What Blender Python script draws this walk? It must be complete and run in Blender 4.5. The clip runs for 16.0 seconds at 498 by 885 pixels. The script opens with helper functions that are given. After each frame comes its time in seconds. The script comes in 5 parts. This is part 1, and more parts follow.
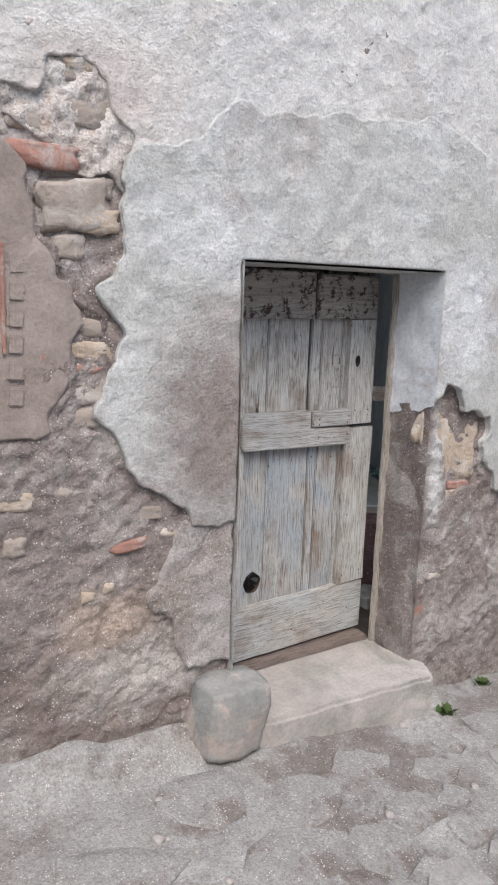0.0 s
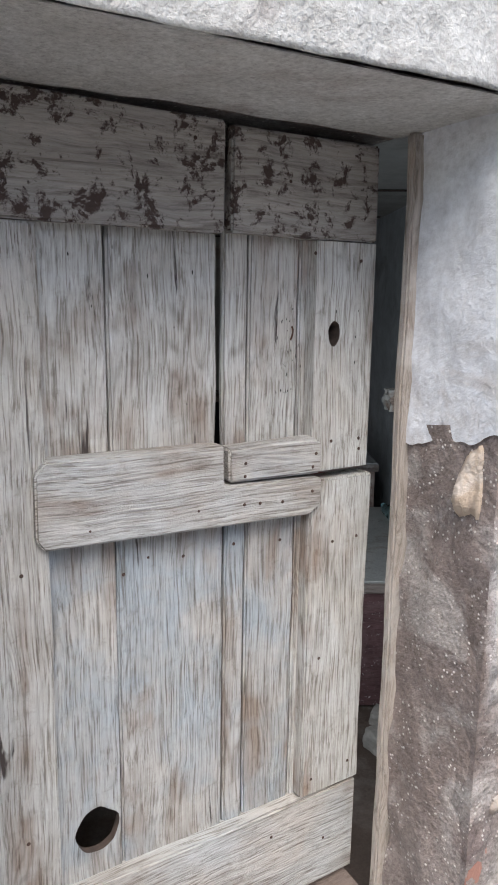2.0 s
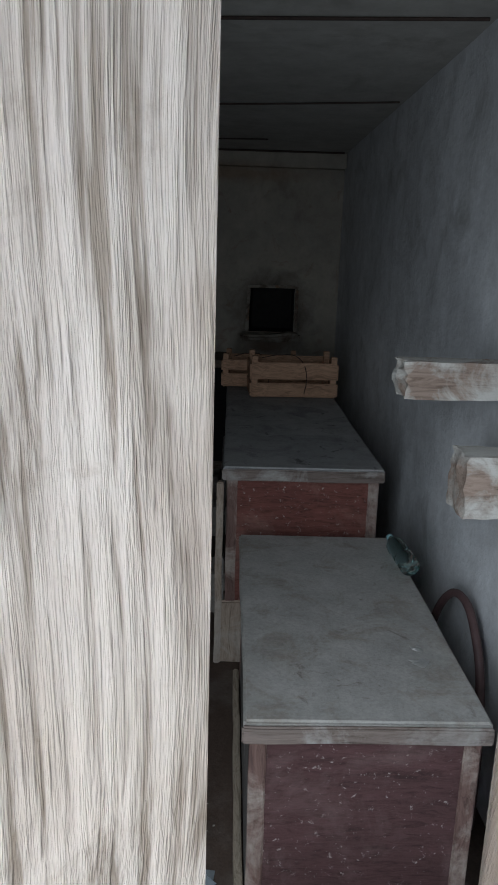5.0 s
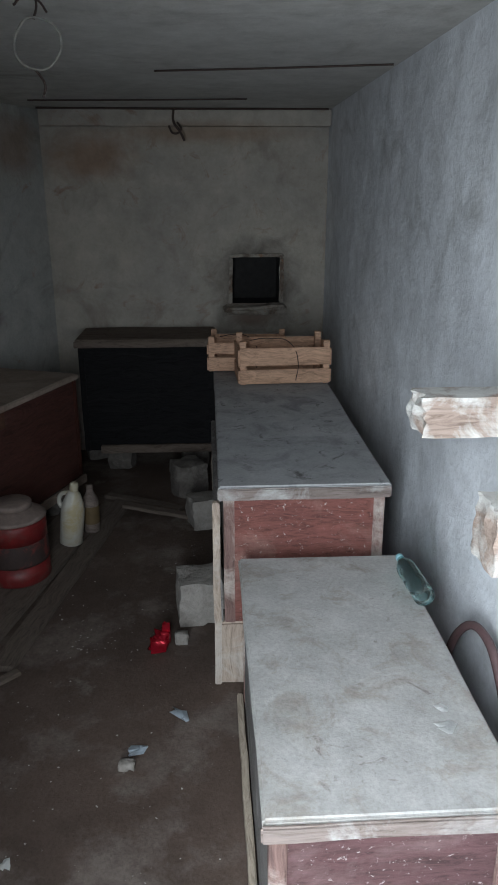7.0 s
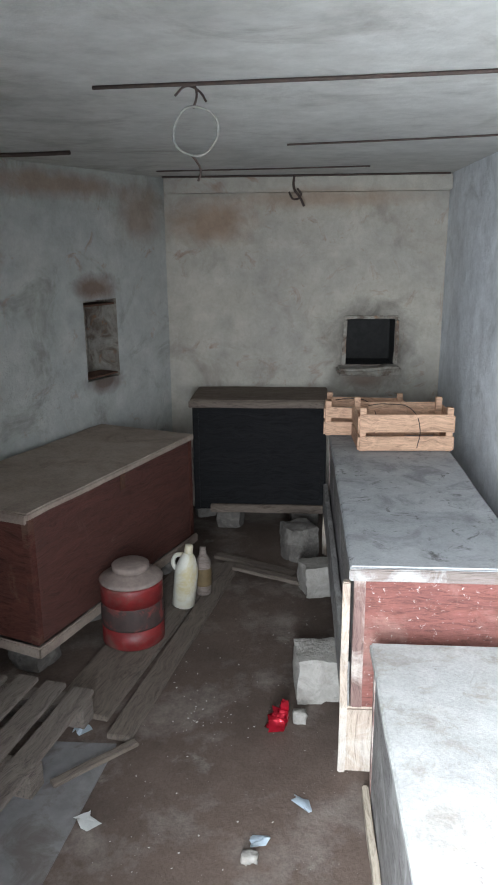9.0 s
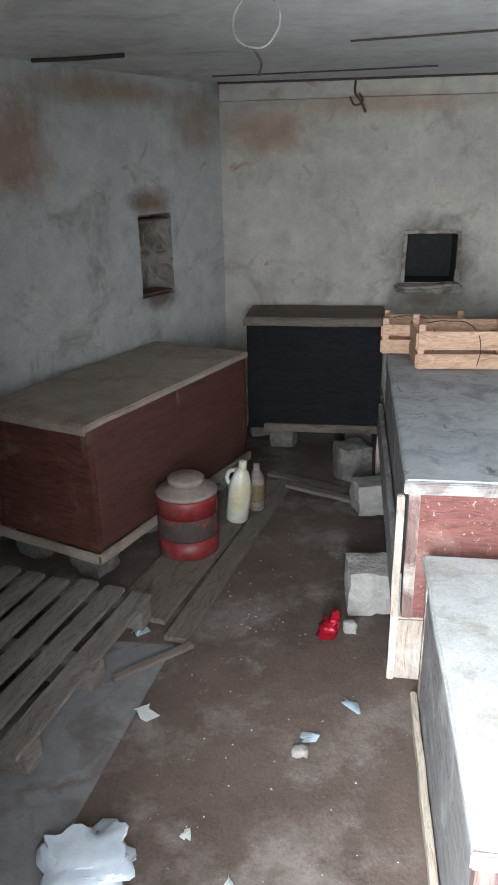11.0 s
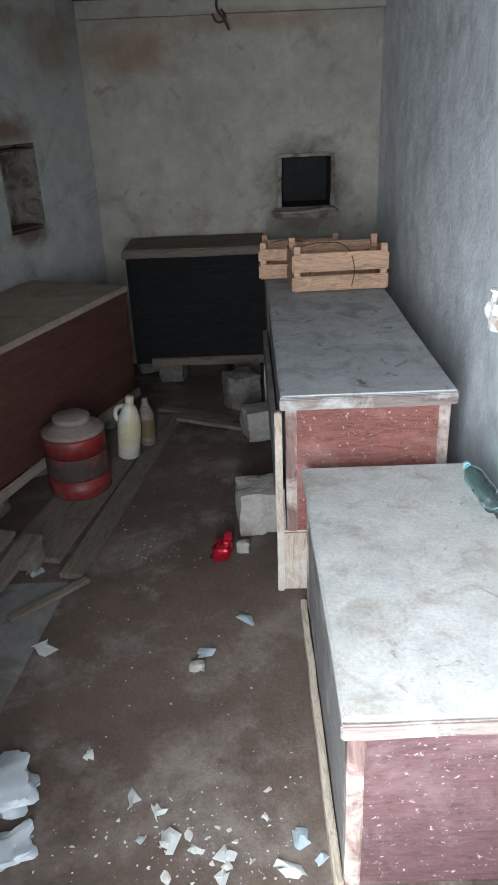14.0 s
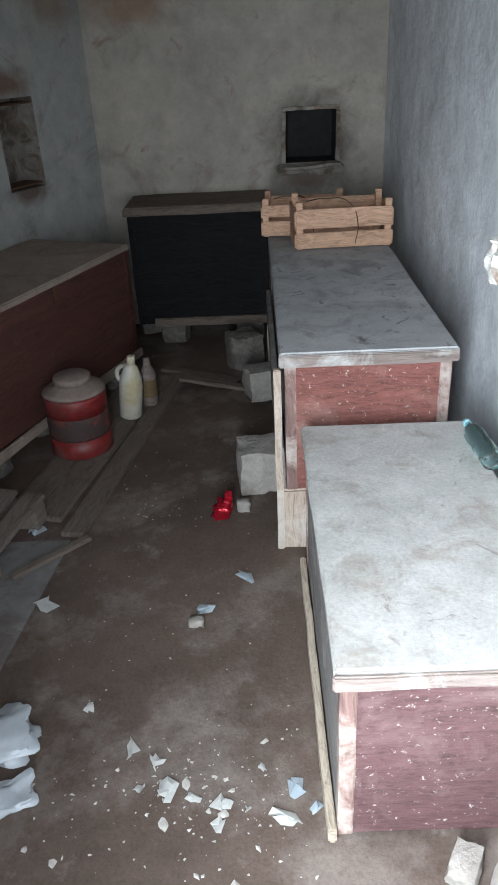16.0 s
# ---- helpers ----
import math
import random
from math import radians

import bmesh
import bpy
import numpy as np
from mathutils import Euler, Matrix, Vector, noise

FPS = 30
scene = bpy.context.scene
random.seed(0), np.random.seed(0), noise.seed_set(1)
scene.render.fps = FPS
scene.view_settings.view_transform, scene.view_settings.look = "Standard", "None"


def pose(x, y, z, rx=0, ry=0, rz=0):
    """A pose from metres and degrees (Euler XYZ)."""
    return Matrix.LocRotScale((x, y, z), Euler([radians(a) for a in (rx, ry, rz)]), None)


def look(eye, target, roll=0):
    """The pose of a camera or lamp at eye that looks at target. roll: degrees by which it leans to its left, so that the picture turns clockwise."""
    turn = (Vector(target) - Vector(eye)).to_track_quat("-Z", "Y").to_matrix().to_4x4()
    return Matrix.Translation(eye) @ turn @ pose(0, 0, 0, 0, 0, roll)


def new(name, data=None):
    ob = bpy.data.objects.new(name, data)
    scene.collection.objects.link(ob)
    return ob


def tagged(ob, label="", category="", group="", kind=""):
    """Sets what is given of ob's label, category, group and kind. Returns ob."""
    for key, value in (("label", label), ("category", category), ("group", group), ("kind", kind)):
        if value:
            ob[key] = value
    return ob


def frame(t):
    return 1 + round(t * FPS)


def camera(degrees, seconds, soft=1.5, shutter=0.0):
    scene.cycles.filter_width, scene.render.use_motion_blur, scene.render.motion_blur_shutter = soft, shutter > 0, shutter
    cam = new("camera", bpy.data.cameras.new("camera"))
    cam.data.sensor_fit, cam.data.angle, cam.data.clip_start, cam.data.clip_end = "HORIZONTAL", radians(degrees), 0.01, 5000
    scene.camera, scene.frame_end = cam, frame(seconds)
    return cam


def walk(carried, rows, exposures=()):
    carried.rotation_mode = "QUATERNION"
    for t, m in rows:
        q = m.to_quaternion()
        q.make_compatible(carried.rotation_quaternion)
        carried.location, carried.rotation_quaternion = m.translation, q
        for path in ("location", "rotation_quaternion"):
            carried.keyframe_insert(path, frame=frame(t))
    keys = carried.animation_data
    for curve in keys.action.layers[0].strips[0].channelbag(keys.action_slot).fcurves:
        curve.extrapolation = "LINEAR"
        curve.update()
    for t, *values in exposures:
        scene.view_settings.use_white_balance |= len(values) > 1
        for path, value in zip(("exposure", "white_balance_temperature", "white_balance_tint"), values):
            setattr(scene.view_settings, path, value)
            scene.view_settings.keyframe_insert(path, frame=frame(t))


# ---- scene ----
cam = camera(38.0, 16.0, soft=1.8)
PATH = [
    (0.0, -1.210, -2.055, 1.735, 78.38, -1.81, -31.01),
    (0.5, -0.906, -1.845, 1.587, 79.03, -0.55, -28.98),
    (1.0, -0.678, -1.572, 1.571, 81.23, -1.42, -32.85),
    (1.5, -0.399, -1.206, 1.556, 79.28, -1.34, -32.79),
    (2.0, -0.054, -0.840, 1.533, 78.87, -0.79, -28.46),
    (2.2, 0.068, -0.716, 1.579, 74.91, -0.23, -27.16),
    (2.5, 0.200, -0.513, 1.548, 77.02, -1.47, -27.05),
    (3.0, 0.395, -0.210, 1.491, 77.50, -2.50, -26.58),
    (3.5, 0.559, -0.102, 1.405, 75.23, -0.31, -14.55),
    (4.0, 0.534, -0.083, 1.407, 71.65, -0.62, -21.68),
    (4.5, 0.768, 0.163, 1.360, 79.55, 0.84, -25.88),
    (5.0, 0.797, 0.196, 1.397, 75.63, -1.69, -27.27),
    (5.2, 0.804, 0.206, 1.405, 74.37, -1.98, -27.92),
    (5.9, 0.866, 0.285, 1.480, 72.50, 0.50, -29.20),
    (6.4, 0.900, 0.345, 1.530, 71.50, 0.50, -29.80),
    (6.9, 0.878, 0.420, 1.575, 71.00, 0.10, -29.30),
    (7.3, 0.858, 0.465, 1.605, 70.90, -0.10, -28.90),
    (7.5, 0.856, 0.467, 1.620, 70.93, -0.12, -27.78),
    (8.0, 0.841, 0.504, 1.710, 75.47, 1.20, -26.50),
    (8.5, 0.791, 0.531, 1.714, 75.06, 0.83, -24.11),
    (9.0, 0.773, 0.565, 1.655, 74.70, 0.49, -22.22),
    (9.5, 0.754, 0.561, 1.644, 71.00, -0.03, -19.06),
    (12.0, 0.755, 0.555, 1.590, 67.85, 1.17, -18.42),
    (12.5, 0.798, 0.525, 1.585, 66.19, 0.52, -21.78),
    (13.0, 0.804, 0.492, 1.564, 64.21, 0.10, -25.02),
    (13.5, 0.843, 0.470, 1.575, 63.18, 2.25, -28.23),
    (14.0, 0.828, 0.488, 1.563, 64.14, 2.23, -26.55),
    (14.5, 0.819, 0.477, 1.564, 64.71, 1.14, -25.76),
    (15.0, 0.837, 0.494, 1.557, 62.95, 0.43, -27.07),
    (15.5, 0.852, 0.513, 1.542, 62.08, 3.10, -25.14),
    (16.0, 0.855, 0.476, 1.539, 61.33, 2.57, -25.97),
]
walk(cam, [(t, pose(*p)) for t, *p in PATH],
     [(0.0, 0.92), (1.5, 1.05), (2.5, 1.55), (3.2, 1.7), (4.2, 1.65), (5.2, 1.75), (6.4, 3.4), (7.3, 3.7), (7.6, 3.9), (8.2, 4.8),
      (9.0, 5.4), (9.7, 5.5), (12.0, 5.3), (12.7, 5.0), (13.5, 4.7), (16.0, 4.6)])

# ---- light: an overcast sky, a wide soft sun, an added indoor lamp for the doorway's daylight ----
world = bpy.data.worlds.new("world")
scene.world = world
world.use_nodes = True
wn = world.node_tree.nodes
sky = wn.new("ShaderNodeTexSky")
sky.sky_type, sky.sun_disc = "NISHITA", False
sky.sun_elevation, sky.sun_rotation = radians(52), radians(200)
sky.air_density, sky.dust_density, sky.ozone_density = 1.0, 2.0, 1.0
world.node_tree.links.new(sky.outputs[0], wn["Background"].inputs[0])
wn["Background"].inputs[1].default_value = 0.13

sun = new("sun", bpy.data.lights.new("sun", "SUN"))
sun.data.energy, sun.data.angle, sun.data.color = 1.2, radians(40), (1.0, 0.955, 0.89)
sun.matrix_world = look((-2, -5, 8), (0, 0, 0))

# area lamp added behind the leaf, in place of an open door's daylight
doorlight = new("daylight_stand_in", bpy.data.lights.new("daylight_stand_in", "AREA"))
doorlight.data.shape, doorlight.data.size, doorlight.data.size_y = "RECTANGLE", 0.34, 1.45
doorlight.data.energy, doorlight.data.color, doorlight.data.spread = 2.2, (0.81, 0.91, 1.0), radians(125)
doorlight.matrix_world = look((0.68, 0.58, 1.00), (1.86, 1.22, 0.55))

# ---- helpers ----
RM = pose(0.82, 0.50, -0.06, 0, 0, -26)      # the store room's own axes: y runs along the chests


def mesh_of(bm, name, smooth=False):
    me = bpy.data.meshes.new(name)
    bm.normal_update()
    bm.to_mesh(me)
    bm.free()
    me.shade_smooth()
    if not smooth:
        me.set_sharp_from_angle(angle=radians(38))
    return me


def part(name, bm, material, parent=None, label="", m=None, smooth=False):
    me = bm if isinstance(bm, bpy.types.Mesh) else mesh_of(bm, name, smooth)
    if not me.materials:
        me.materials.append(material)
    ob = new(name, me)
    if parent:
        ob.parent = parent
    if m:
        ob.matrix_basis = m
    if label:
        tagged(ob, label)
    return ob


def thing(name, label, category, m=None, group="", kind=""):
    ob = new(name)
    ob.empty_display_size = 0.1
    if m:
        ob.matrix_basis = m
    return tagged(ob, label, category, group, kind)


def solid(name, bm, material, label, category, m=None, group="", kind="", smooth=False):
    return tagged(part(name, bm, material, m=m, smooth=smooth), label, category, group, kind)


def box_bm(x0, y0, z0, x1, y1, z1, bevel=0.0, wob=0.0, cuts=0, seed=0.0):
    """A box with worn edges; wob: metres by which its faces wander; cuts: divisions along its length."""
    bm = bmesh.new()
    bmesh.ops.create_cube(bm, size=1.0)
    for v in bm.verts:
        v.co = Vector(((x0 + x1) / 2 + v.co.x * (x1 - x0), (y0 + y1) / 2 + v.co.y * (y1 - y0), (z0 + z1) / 2 + v.co.z * (z1 - z0)))
    if bevel:
        bmesh.ops.bevel(bm, geom=bm.edges[:], offset=bevel, segments=2, affect="EDGES", clamp_overlap=True)
    if cuts:
        big = max(x1 - x0, y1 - y0, z1 - z0)
        bmesh.ops.subdivide_edges(bm, edges=[e for e in bm.edges if e.calc_length() > big * 0.7], cuts=cuts, use_grid_fill=True)
    if wob:
        for v in bm.verts:
            v.co += noise.noise_vector(v.co * 7.0 + Vector((seed, seed * 1.7, 3.1))) * wob
    return bm


def lathe(bm, profile, n=32, wob=0.0):
    """A turned shape: profile of (radius, height)."""
    rings = []
    for r, z in profile:
        rings.append([bm.verts.new((r * math.cos(i * math.tau / n) * (1 + wob * noise.noise(Vector((i * 0.7, z * 9, 1)))),
                                    r * math.sin(i * math.tau / n), z)) for i in range(n)])
    for a, b in zip(rings, rings[1:]):
        for i in range(n):
            bm.faces.new((a[i], a[(i + 1) % n], b[(i + 1) % n], b[i]))
    bm.faces.new(list(reversed(rings[0])))
    bm.faces.new(rings[-1])
    return bm


def tube(name, points, radius, material, parent=None, label="", m=None, category="", cyclic=False):
    cu = bpy.data.curves.new(name, "CURVE")
    cu.dimensions, cu.bevel_depth, cu.bevel_resolution, cu.resolution_u = "3D", radius, 3, 8
    sp = cu.splines.new("BEZIER")
    sp.bezier_points.add(len(points) - 1)
    for b, p in zip(sp.bezier_points, points):
        b.co, b.handle_left_type, b.handle_right_type = p, "AUTO", "AUTO"
    sp.use_cyclic_u, cu.use_fill_caps = cyclic, True
    ob0 = new(name, cu)
    me = bpy.data.meshes.new_from_object(ob0.evaluated_get(bpy.context.evaluated_depsgraph_get()))
    bpy.data.objects.remove(ob0)
    bpy.data.curves.remove(cu)
    me.name = name
    me.shade_smooth()
    me.materials.clear()
    me.materials.append(material)
    ob = part(name, me, material, parent, label, m)
    return tagged(ob, label, category)


def rock(bm, c, size, seed, cuts=3, rough=0.16):
    """A rough stone: a blunted block, pushed about by noise."""
    tmp = bmesh.new()
    bmesh.ops.create_cube(tmp, size=1.0)
    bmesh.ops.subdivide_edges(tmp, edges=tmp.edges[:], cuts=cuts, use_grid_fill=True)
    for v in tmp.verts:
        p = v.co.copy()
        q = p.normalized() * 0.62
        p = p.lerp(q, 0.35)
        p *= 1 + rough * noise.noise(p * 2.3 + Vector((seed, 0, seed * 0.37))) + rough * 0.4 * noise.noise(p * 6 + Vector((0, seed, 0)))
        v.co = Vector(c) + Vector((p.x * size[0], p.y * size[1], p.z * size[2]))
    me = bpy.data.meshes.new("tmp")
    tmp.to_mesh(me)
    tmp.free()
    bm.from_mesh(me)
    bpy.data.meshes.remove(me)
    return bm


# ---- materials ----
def shader(name):
    mt = bpy.data.materials.new(name)
    mt.use_nodes = True
    nt = mt.node_tree
    return mt, nt, nt.nodes["Principled BSDF"]


def nd(nt, kind, **inputs):
    n = nt.nodes.new(kind)
    for k, v in inputs.items():
        key = k.replace("_", " ")
        if key in n.inputs:
            n.inputs[key].default_value = v
    return n


def coords(nt, scale=(1, 1, 1), rand=True, swirl=0.0):
    tc = nt.nodes.new("ShaderNodeTexCoord")
    mp = nt.nodes.new("ShaderNodeMapping")
    mp.inputs["Scale"].default_value = scale
    at = tc.outputs["Object"]
    if swirl:
        wn_ = nd(nt, "ShaderNodeTexNoise", Scale=5.0, Detail=1.5, Roughness=0.45)
        nt.links.new(at, wn_.inputs["Vector"])
        vm = nt.nodes.new("ShaderNodeVectorMath")
        vm.operation = "MULTIPLY_ADD"
        vm.inputs[1].default_value = (swirl, swirl, swirl)
        nt.links.new(wn_.outputs["Color"], vm.inputs[0])
        nt.links.new(at, vm.inputs[2])
        at = vm.outputs[0]
    nt.links.new(at, mp.inputs["Vector"])
    if rand:
        oi = nt.nodes.new("ShaderNodeObjectInfo")
        mul = nt.nodes.new("ShaderNodeMath")
        mul.operation = "MULTIPLY"
        mul.inputs[1].default_value = 13.0
        nt.links.new(oi.outputs["Random"], mul.inputs[0])
        nt.links.new(mul.outputs[0], mp.inputs["Location"])
    return mp.outputs[0]


def noisy(nt, vec, scale, detail=6, rough=0.6, distort=0.0):
    n = nd(nt, "ShaderNodeTexNoise", Scale=scale, Detail=detail, Roughness=rough, Distortion=distort)
    nt.links.new(vec, n.inputs["Vector"])
    return n.outputs["Fac"]


def ramp(nt, fac, stops):
    r = nt.nodes.new("ShaderNodeValToRGB")
    els = r.color_ramp.elements
    while len(els) < len(stops):
        els.new(0.5)
    for e, (p, c) in zip(els, stops):
        e.position = p
        e.color = (*c, 1) if len(c) == 3 else c
    nt.links.new(fac, r.inputs["Fac"])
    return r.outputs["Color"]


def grey(a, b):
    return [(a, (0, 0, 0)), (b, (1, 1, 1))]


def mixed(nt, fac, a, b, mode="MIX", amount=None):
    m = nt.nodes.new("ShaderNodeMix")
    m.data_type, m.blend_type = "RGBA", mode
    if amount is not None:
        m.inputs[0].default_value = amount
    elif fac is not None:
        nt.links.new(fac, m.inputs[0])
    for sock, x in ((m.inputs[6], a), (m.inputs[7], b)):
        if isinstance(x, tuple):
            sock.default_value = (*x, 1)
        else:
            nt.links.new(x, sock)
    return m.outputs[2]


def bump(nt, bsdf, heights, distance=0.01):
    prev = None
    for h, strength, dist in heights:
        b = nt.nodes.new("ShaderNodeBump")
        b.inputs["Strength"].default_value, b.inputs["Distance"].default_value = strength, dist
        nt.links.new(h, b.inputs["Height"])
        if prev:
            nt.links.new(prev, b.inputs["Normal"])
        prev = b.outputs["Normal"]
    nt.links.new(prev, bsdf.inputs["Normal"])


def half(nt, x):
    m = nt.nodes.new("ShaderNodeMath")
    m.operation = "MULTIPLY"
    m.inputs[1].default_value = 0.5
    nt.links.new(x, m.inputs[0])
    return m.outputs[0]


def plaster(name, a, b, c, speck=None, grain=70, relief=0.008, rough=0.93, stain=(0.5, 0.62), stain_scale=2.2, c2=None, c2at=(0.56, 0.7), pits=0.0, grit=0.0, fine_amount=0.7, blots=(), curl=1.0):
    """Render or limewash: two tones, stains of a third, grain, pits and grit."""
    mt, nt, bs = shader(name)
    v = coords(nt, rand=False)
    big = noisy(nt, v, 1.6, 5, 0.62, 0.4)
    mid = noisy(nt, v, 9, 6, 0.65)
    fine = noisy(nt, v, grain, 4, 0.7)
    col = mixed(nt, ramp(nt, big, grey(0.38, 0.62)), a, b)
    col = mixed(nt, ramp(nt, noisy(nt, v, stain_scale, 8, 0.68, 0.8 * curl), grey(*stain)), col, c)
    if c2:
        col = mixed(nt, ramp(nt, noisy(nt, v, stain_scale * 1.7 + 0.3, 8, 0.7, 1.4 * curl), grey(*c2at)), col, c2)
    for bx, bz, rx, rz, bc in blots:
        mp = nt.nodes.new("ShaderNodeMapping")
        mp.vector_type = "TEXTURE"
        mp.inputs["Location"].default_value = (bx, 0, bz)
        mp.inputs["Scale"].default_value = (rx, 1e4, rz)
        nt.links.new(v, mp.inputs["Vector"])
        ln = nt.nodes.new("ShaderNodeVectorMath")
        ln.operation = "LENGTH"
        nt.links.new(mp.outputs[0], ln.inputs[0])
        ad = nt.nodes.new("ShaderNodeMath")
        ad.operation = "MULTIPLY_ADD"
        nt.links.new(noisy(nt, v, 7.0, 7, 0.68, 0.6), ad.inputs[0])
        ad.inputs[1].default_value = 1.3
        nt.links.new(ln.outputs["Value"], ad.inputs[2])
        col = mixed(nt, ramp(nt, half(nt, ad.outputs[0]), [(0.48, (0.9, 0.9, 0.9)), (0.88, (0, 0, 0))]), col, bc)
    col = mixed(nt, None, col, ramp(nt, mid, [(0.3, (0.78, 0.77, 0.76)), (0.7, (1.12, 1.12, 1.12))]), "MULTIPLY", 0.8)
    col = mixed(nt, None, col, ramp(nt, fine, [(0.25, (0.7, 0.69, 0.68)), (0.6, (1.06, 1.06, 1.06))]), "MULTIPLY", fine_amount)
    if grit:
        col = mixed(nt, None, col, ramp(nt, noisy(nt, v, 120, 3, 0.8), [(0.32, (0.42, 0.4, 0.38)), (0.5, (1.0, 1.0, 1.0)), (0.68, (1.3, 1.3, 1.3))]), "MULTIPLY", grit)
    heights = [(mid, 0.5, relief * 2), (fine, 0.6, relief)]
    if speck:
        vo = nd(nt, "ShaderNodeTexVoronoi", Scale=95.0, Randomness=1.0)
        nt.links.new(v, vo.inputs["Vector"])
        dots = ramp(nt, vo.outputs["Distance"], [(0.16, (1, 1, 1)), (0.3, (0, 0, 0))])
        gate = ramp(nt, noisy(nt, v, 34, 2, 0.5), grey(0.5, 0.56))
        m = mixed(nt, None, dots, gate, "MULTIPLY", 1.0)
        col = mixed(nt, m, col, speck)
        heights.append((dots, 0.35, 0.004))
    if pits:
        vo = nd(nt, "ShaderNodeTexVoronoi", Scale=42.0, Randomness=1.0)
        nt.links.new(v, vo.inputs["Vector"])
        hole = ramp(nt, vo.outputs["Distance"], [(0.05, (0, 0, 0)), (0.2, (1, 1, 1))])
        gate = ramp(nt, noisy(nt, v, 18, 3, 0.6), [(0.5, (1, 1, 1)), (0.6, (0, 0, 0))])
        hole = mixed(nt, None, hole, gate, "LIGHTEN", 1.0)
        heights.append((hole, pits, 0.008))
        col = mixed(nt, None, col, ramp(nt, noisy(nt, v, 160, 2, 0.5), [(0.2, (0.85, 0.85, 0.85)), (0.6, (1.05, 1.05, 1.05))]), "MULTIPLY", 0.8)
    nt.links.new(col, bs.inputs["Base Color"])
    bs.inputs["Roughness"].default_value = rough
    bump(nt, bs, heights)
    return mt


def wood(name, a, b, dark, axis=2, dust=None, dust_at=(0.45, 0.62), rough=0.8, grain=1.0, relief=0.004, paint=None, paint_at=(0.5, 0.56), cracks=0.5, rings_amount=0.14, along=0.7, swirl=0.09, paint_scale=16.0):
    """Boards with the grain along an axis; dust or old paint in patches."""
    mt, nt, bs = shader(name)
    st = [9.0, 9.0, 9.0]
    st[axis] = along
    v = coords(nt, tuple(s * grain for s in st), swirl=swirl)
    vs = coords(nt)
    warp = noisy(nt, v, 1.3, 3, 0.5, 1.5)
    lines = noisy(nt, v, 9.0, 9, 0.76, 0.9)
    fibre = noisy(nt, v, 34, 4, 0.7, 0.3)
    rings = nd(nt, "ShaderNodeTexWave", Scale=4.6, Distortion=5.0, Detail=3.0)
    rings.inputs["Detail Scale"].default_value = 0.7
    rings.bands_direction = "X" if axis != 0 else "Z"
    nt.links.new(v, rings.inputs["Vector"])
    col = mixed(nt, ramp(nt, warp, grey(0.32, 0.68)), a, b)
    col = mixed(nt, None, col, ramp(nt, lines, [(0.35, (0.42, 0.39, 0.36)), (0.5, (0.93, 0.925, 0.92)), (0.62, (1.12, 1.12, 1.12))]), "MULTIPLY", 0.9)
    col = mixed(nt, None, col, ramp(nt, rings.outputs["Fac"], [(0.0, (0.8, 0.77, 0.74)), (0.5, (1.05, 1.05, 1.05))]), "MULTIPLY", rings_amount)
    crack = ramp(nt, noisy(nt, v, 3.6, 7, 0.62, 0.8), [(0.285, (1, 1, 1)), (0.345, (0, 0, 0))])
    col = mixed(nt, mixed(nt, None, crack, (cracks, cracks, cracks), "MULTIPLY", 1.0), col, dark)
    if paint:
        pm = ramp(nt, noisy(nt, vs, paint_scale, 9, 0.72, 0.3), grey(*paint_at))
        col = mixed(nt, pm, col, paint)
    if dust:
        dm = ramp(nt, noisy(nt, vs, 5.5, 8, 0.7, 0.5), grey(*dust_at))
        col = mixed(nt, dm, col, dust)
    col = mixed(nt, None, col, ramp(nt, fibre, [(0.25, (0.82, 0.81, 0.8)), (0.6, (1.05, 1.05, 1.05))]), "MULTIPLY", 0.6)
    nt.links.new(col, bs.inputs["Base Color"])
    bs.inputs["Roughness"].default_value = rough
    bump(nt, bs, [(lines, 0.6, relief), (rings.outputs["Fac"], 0.7 * rings_amount, relief), (fibre, 0.4, relief * 0.4)])
    return mt


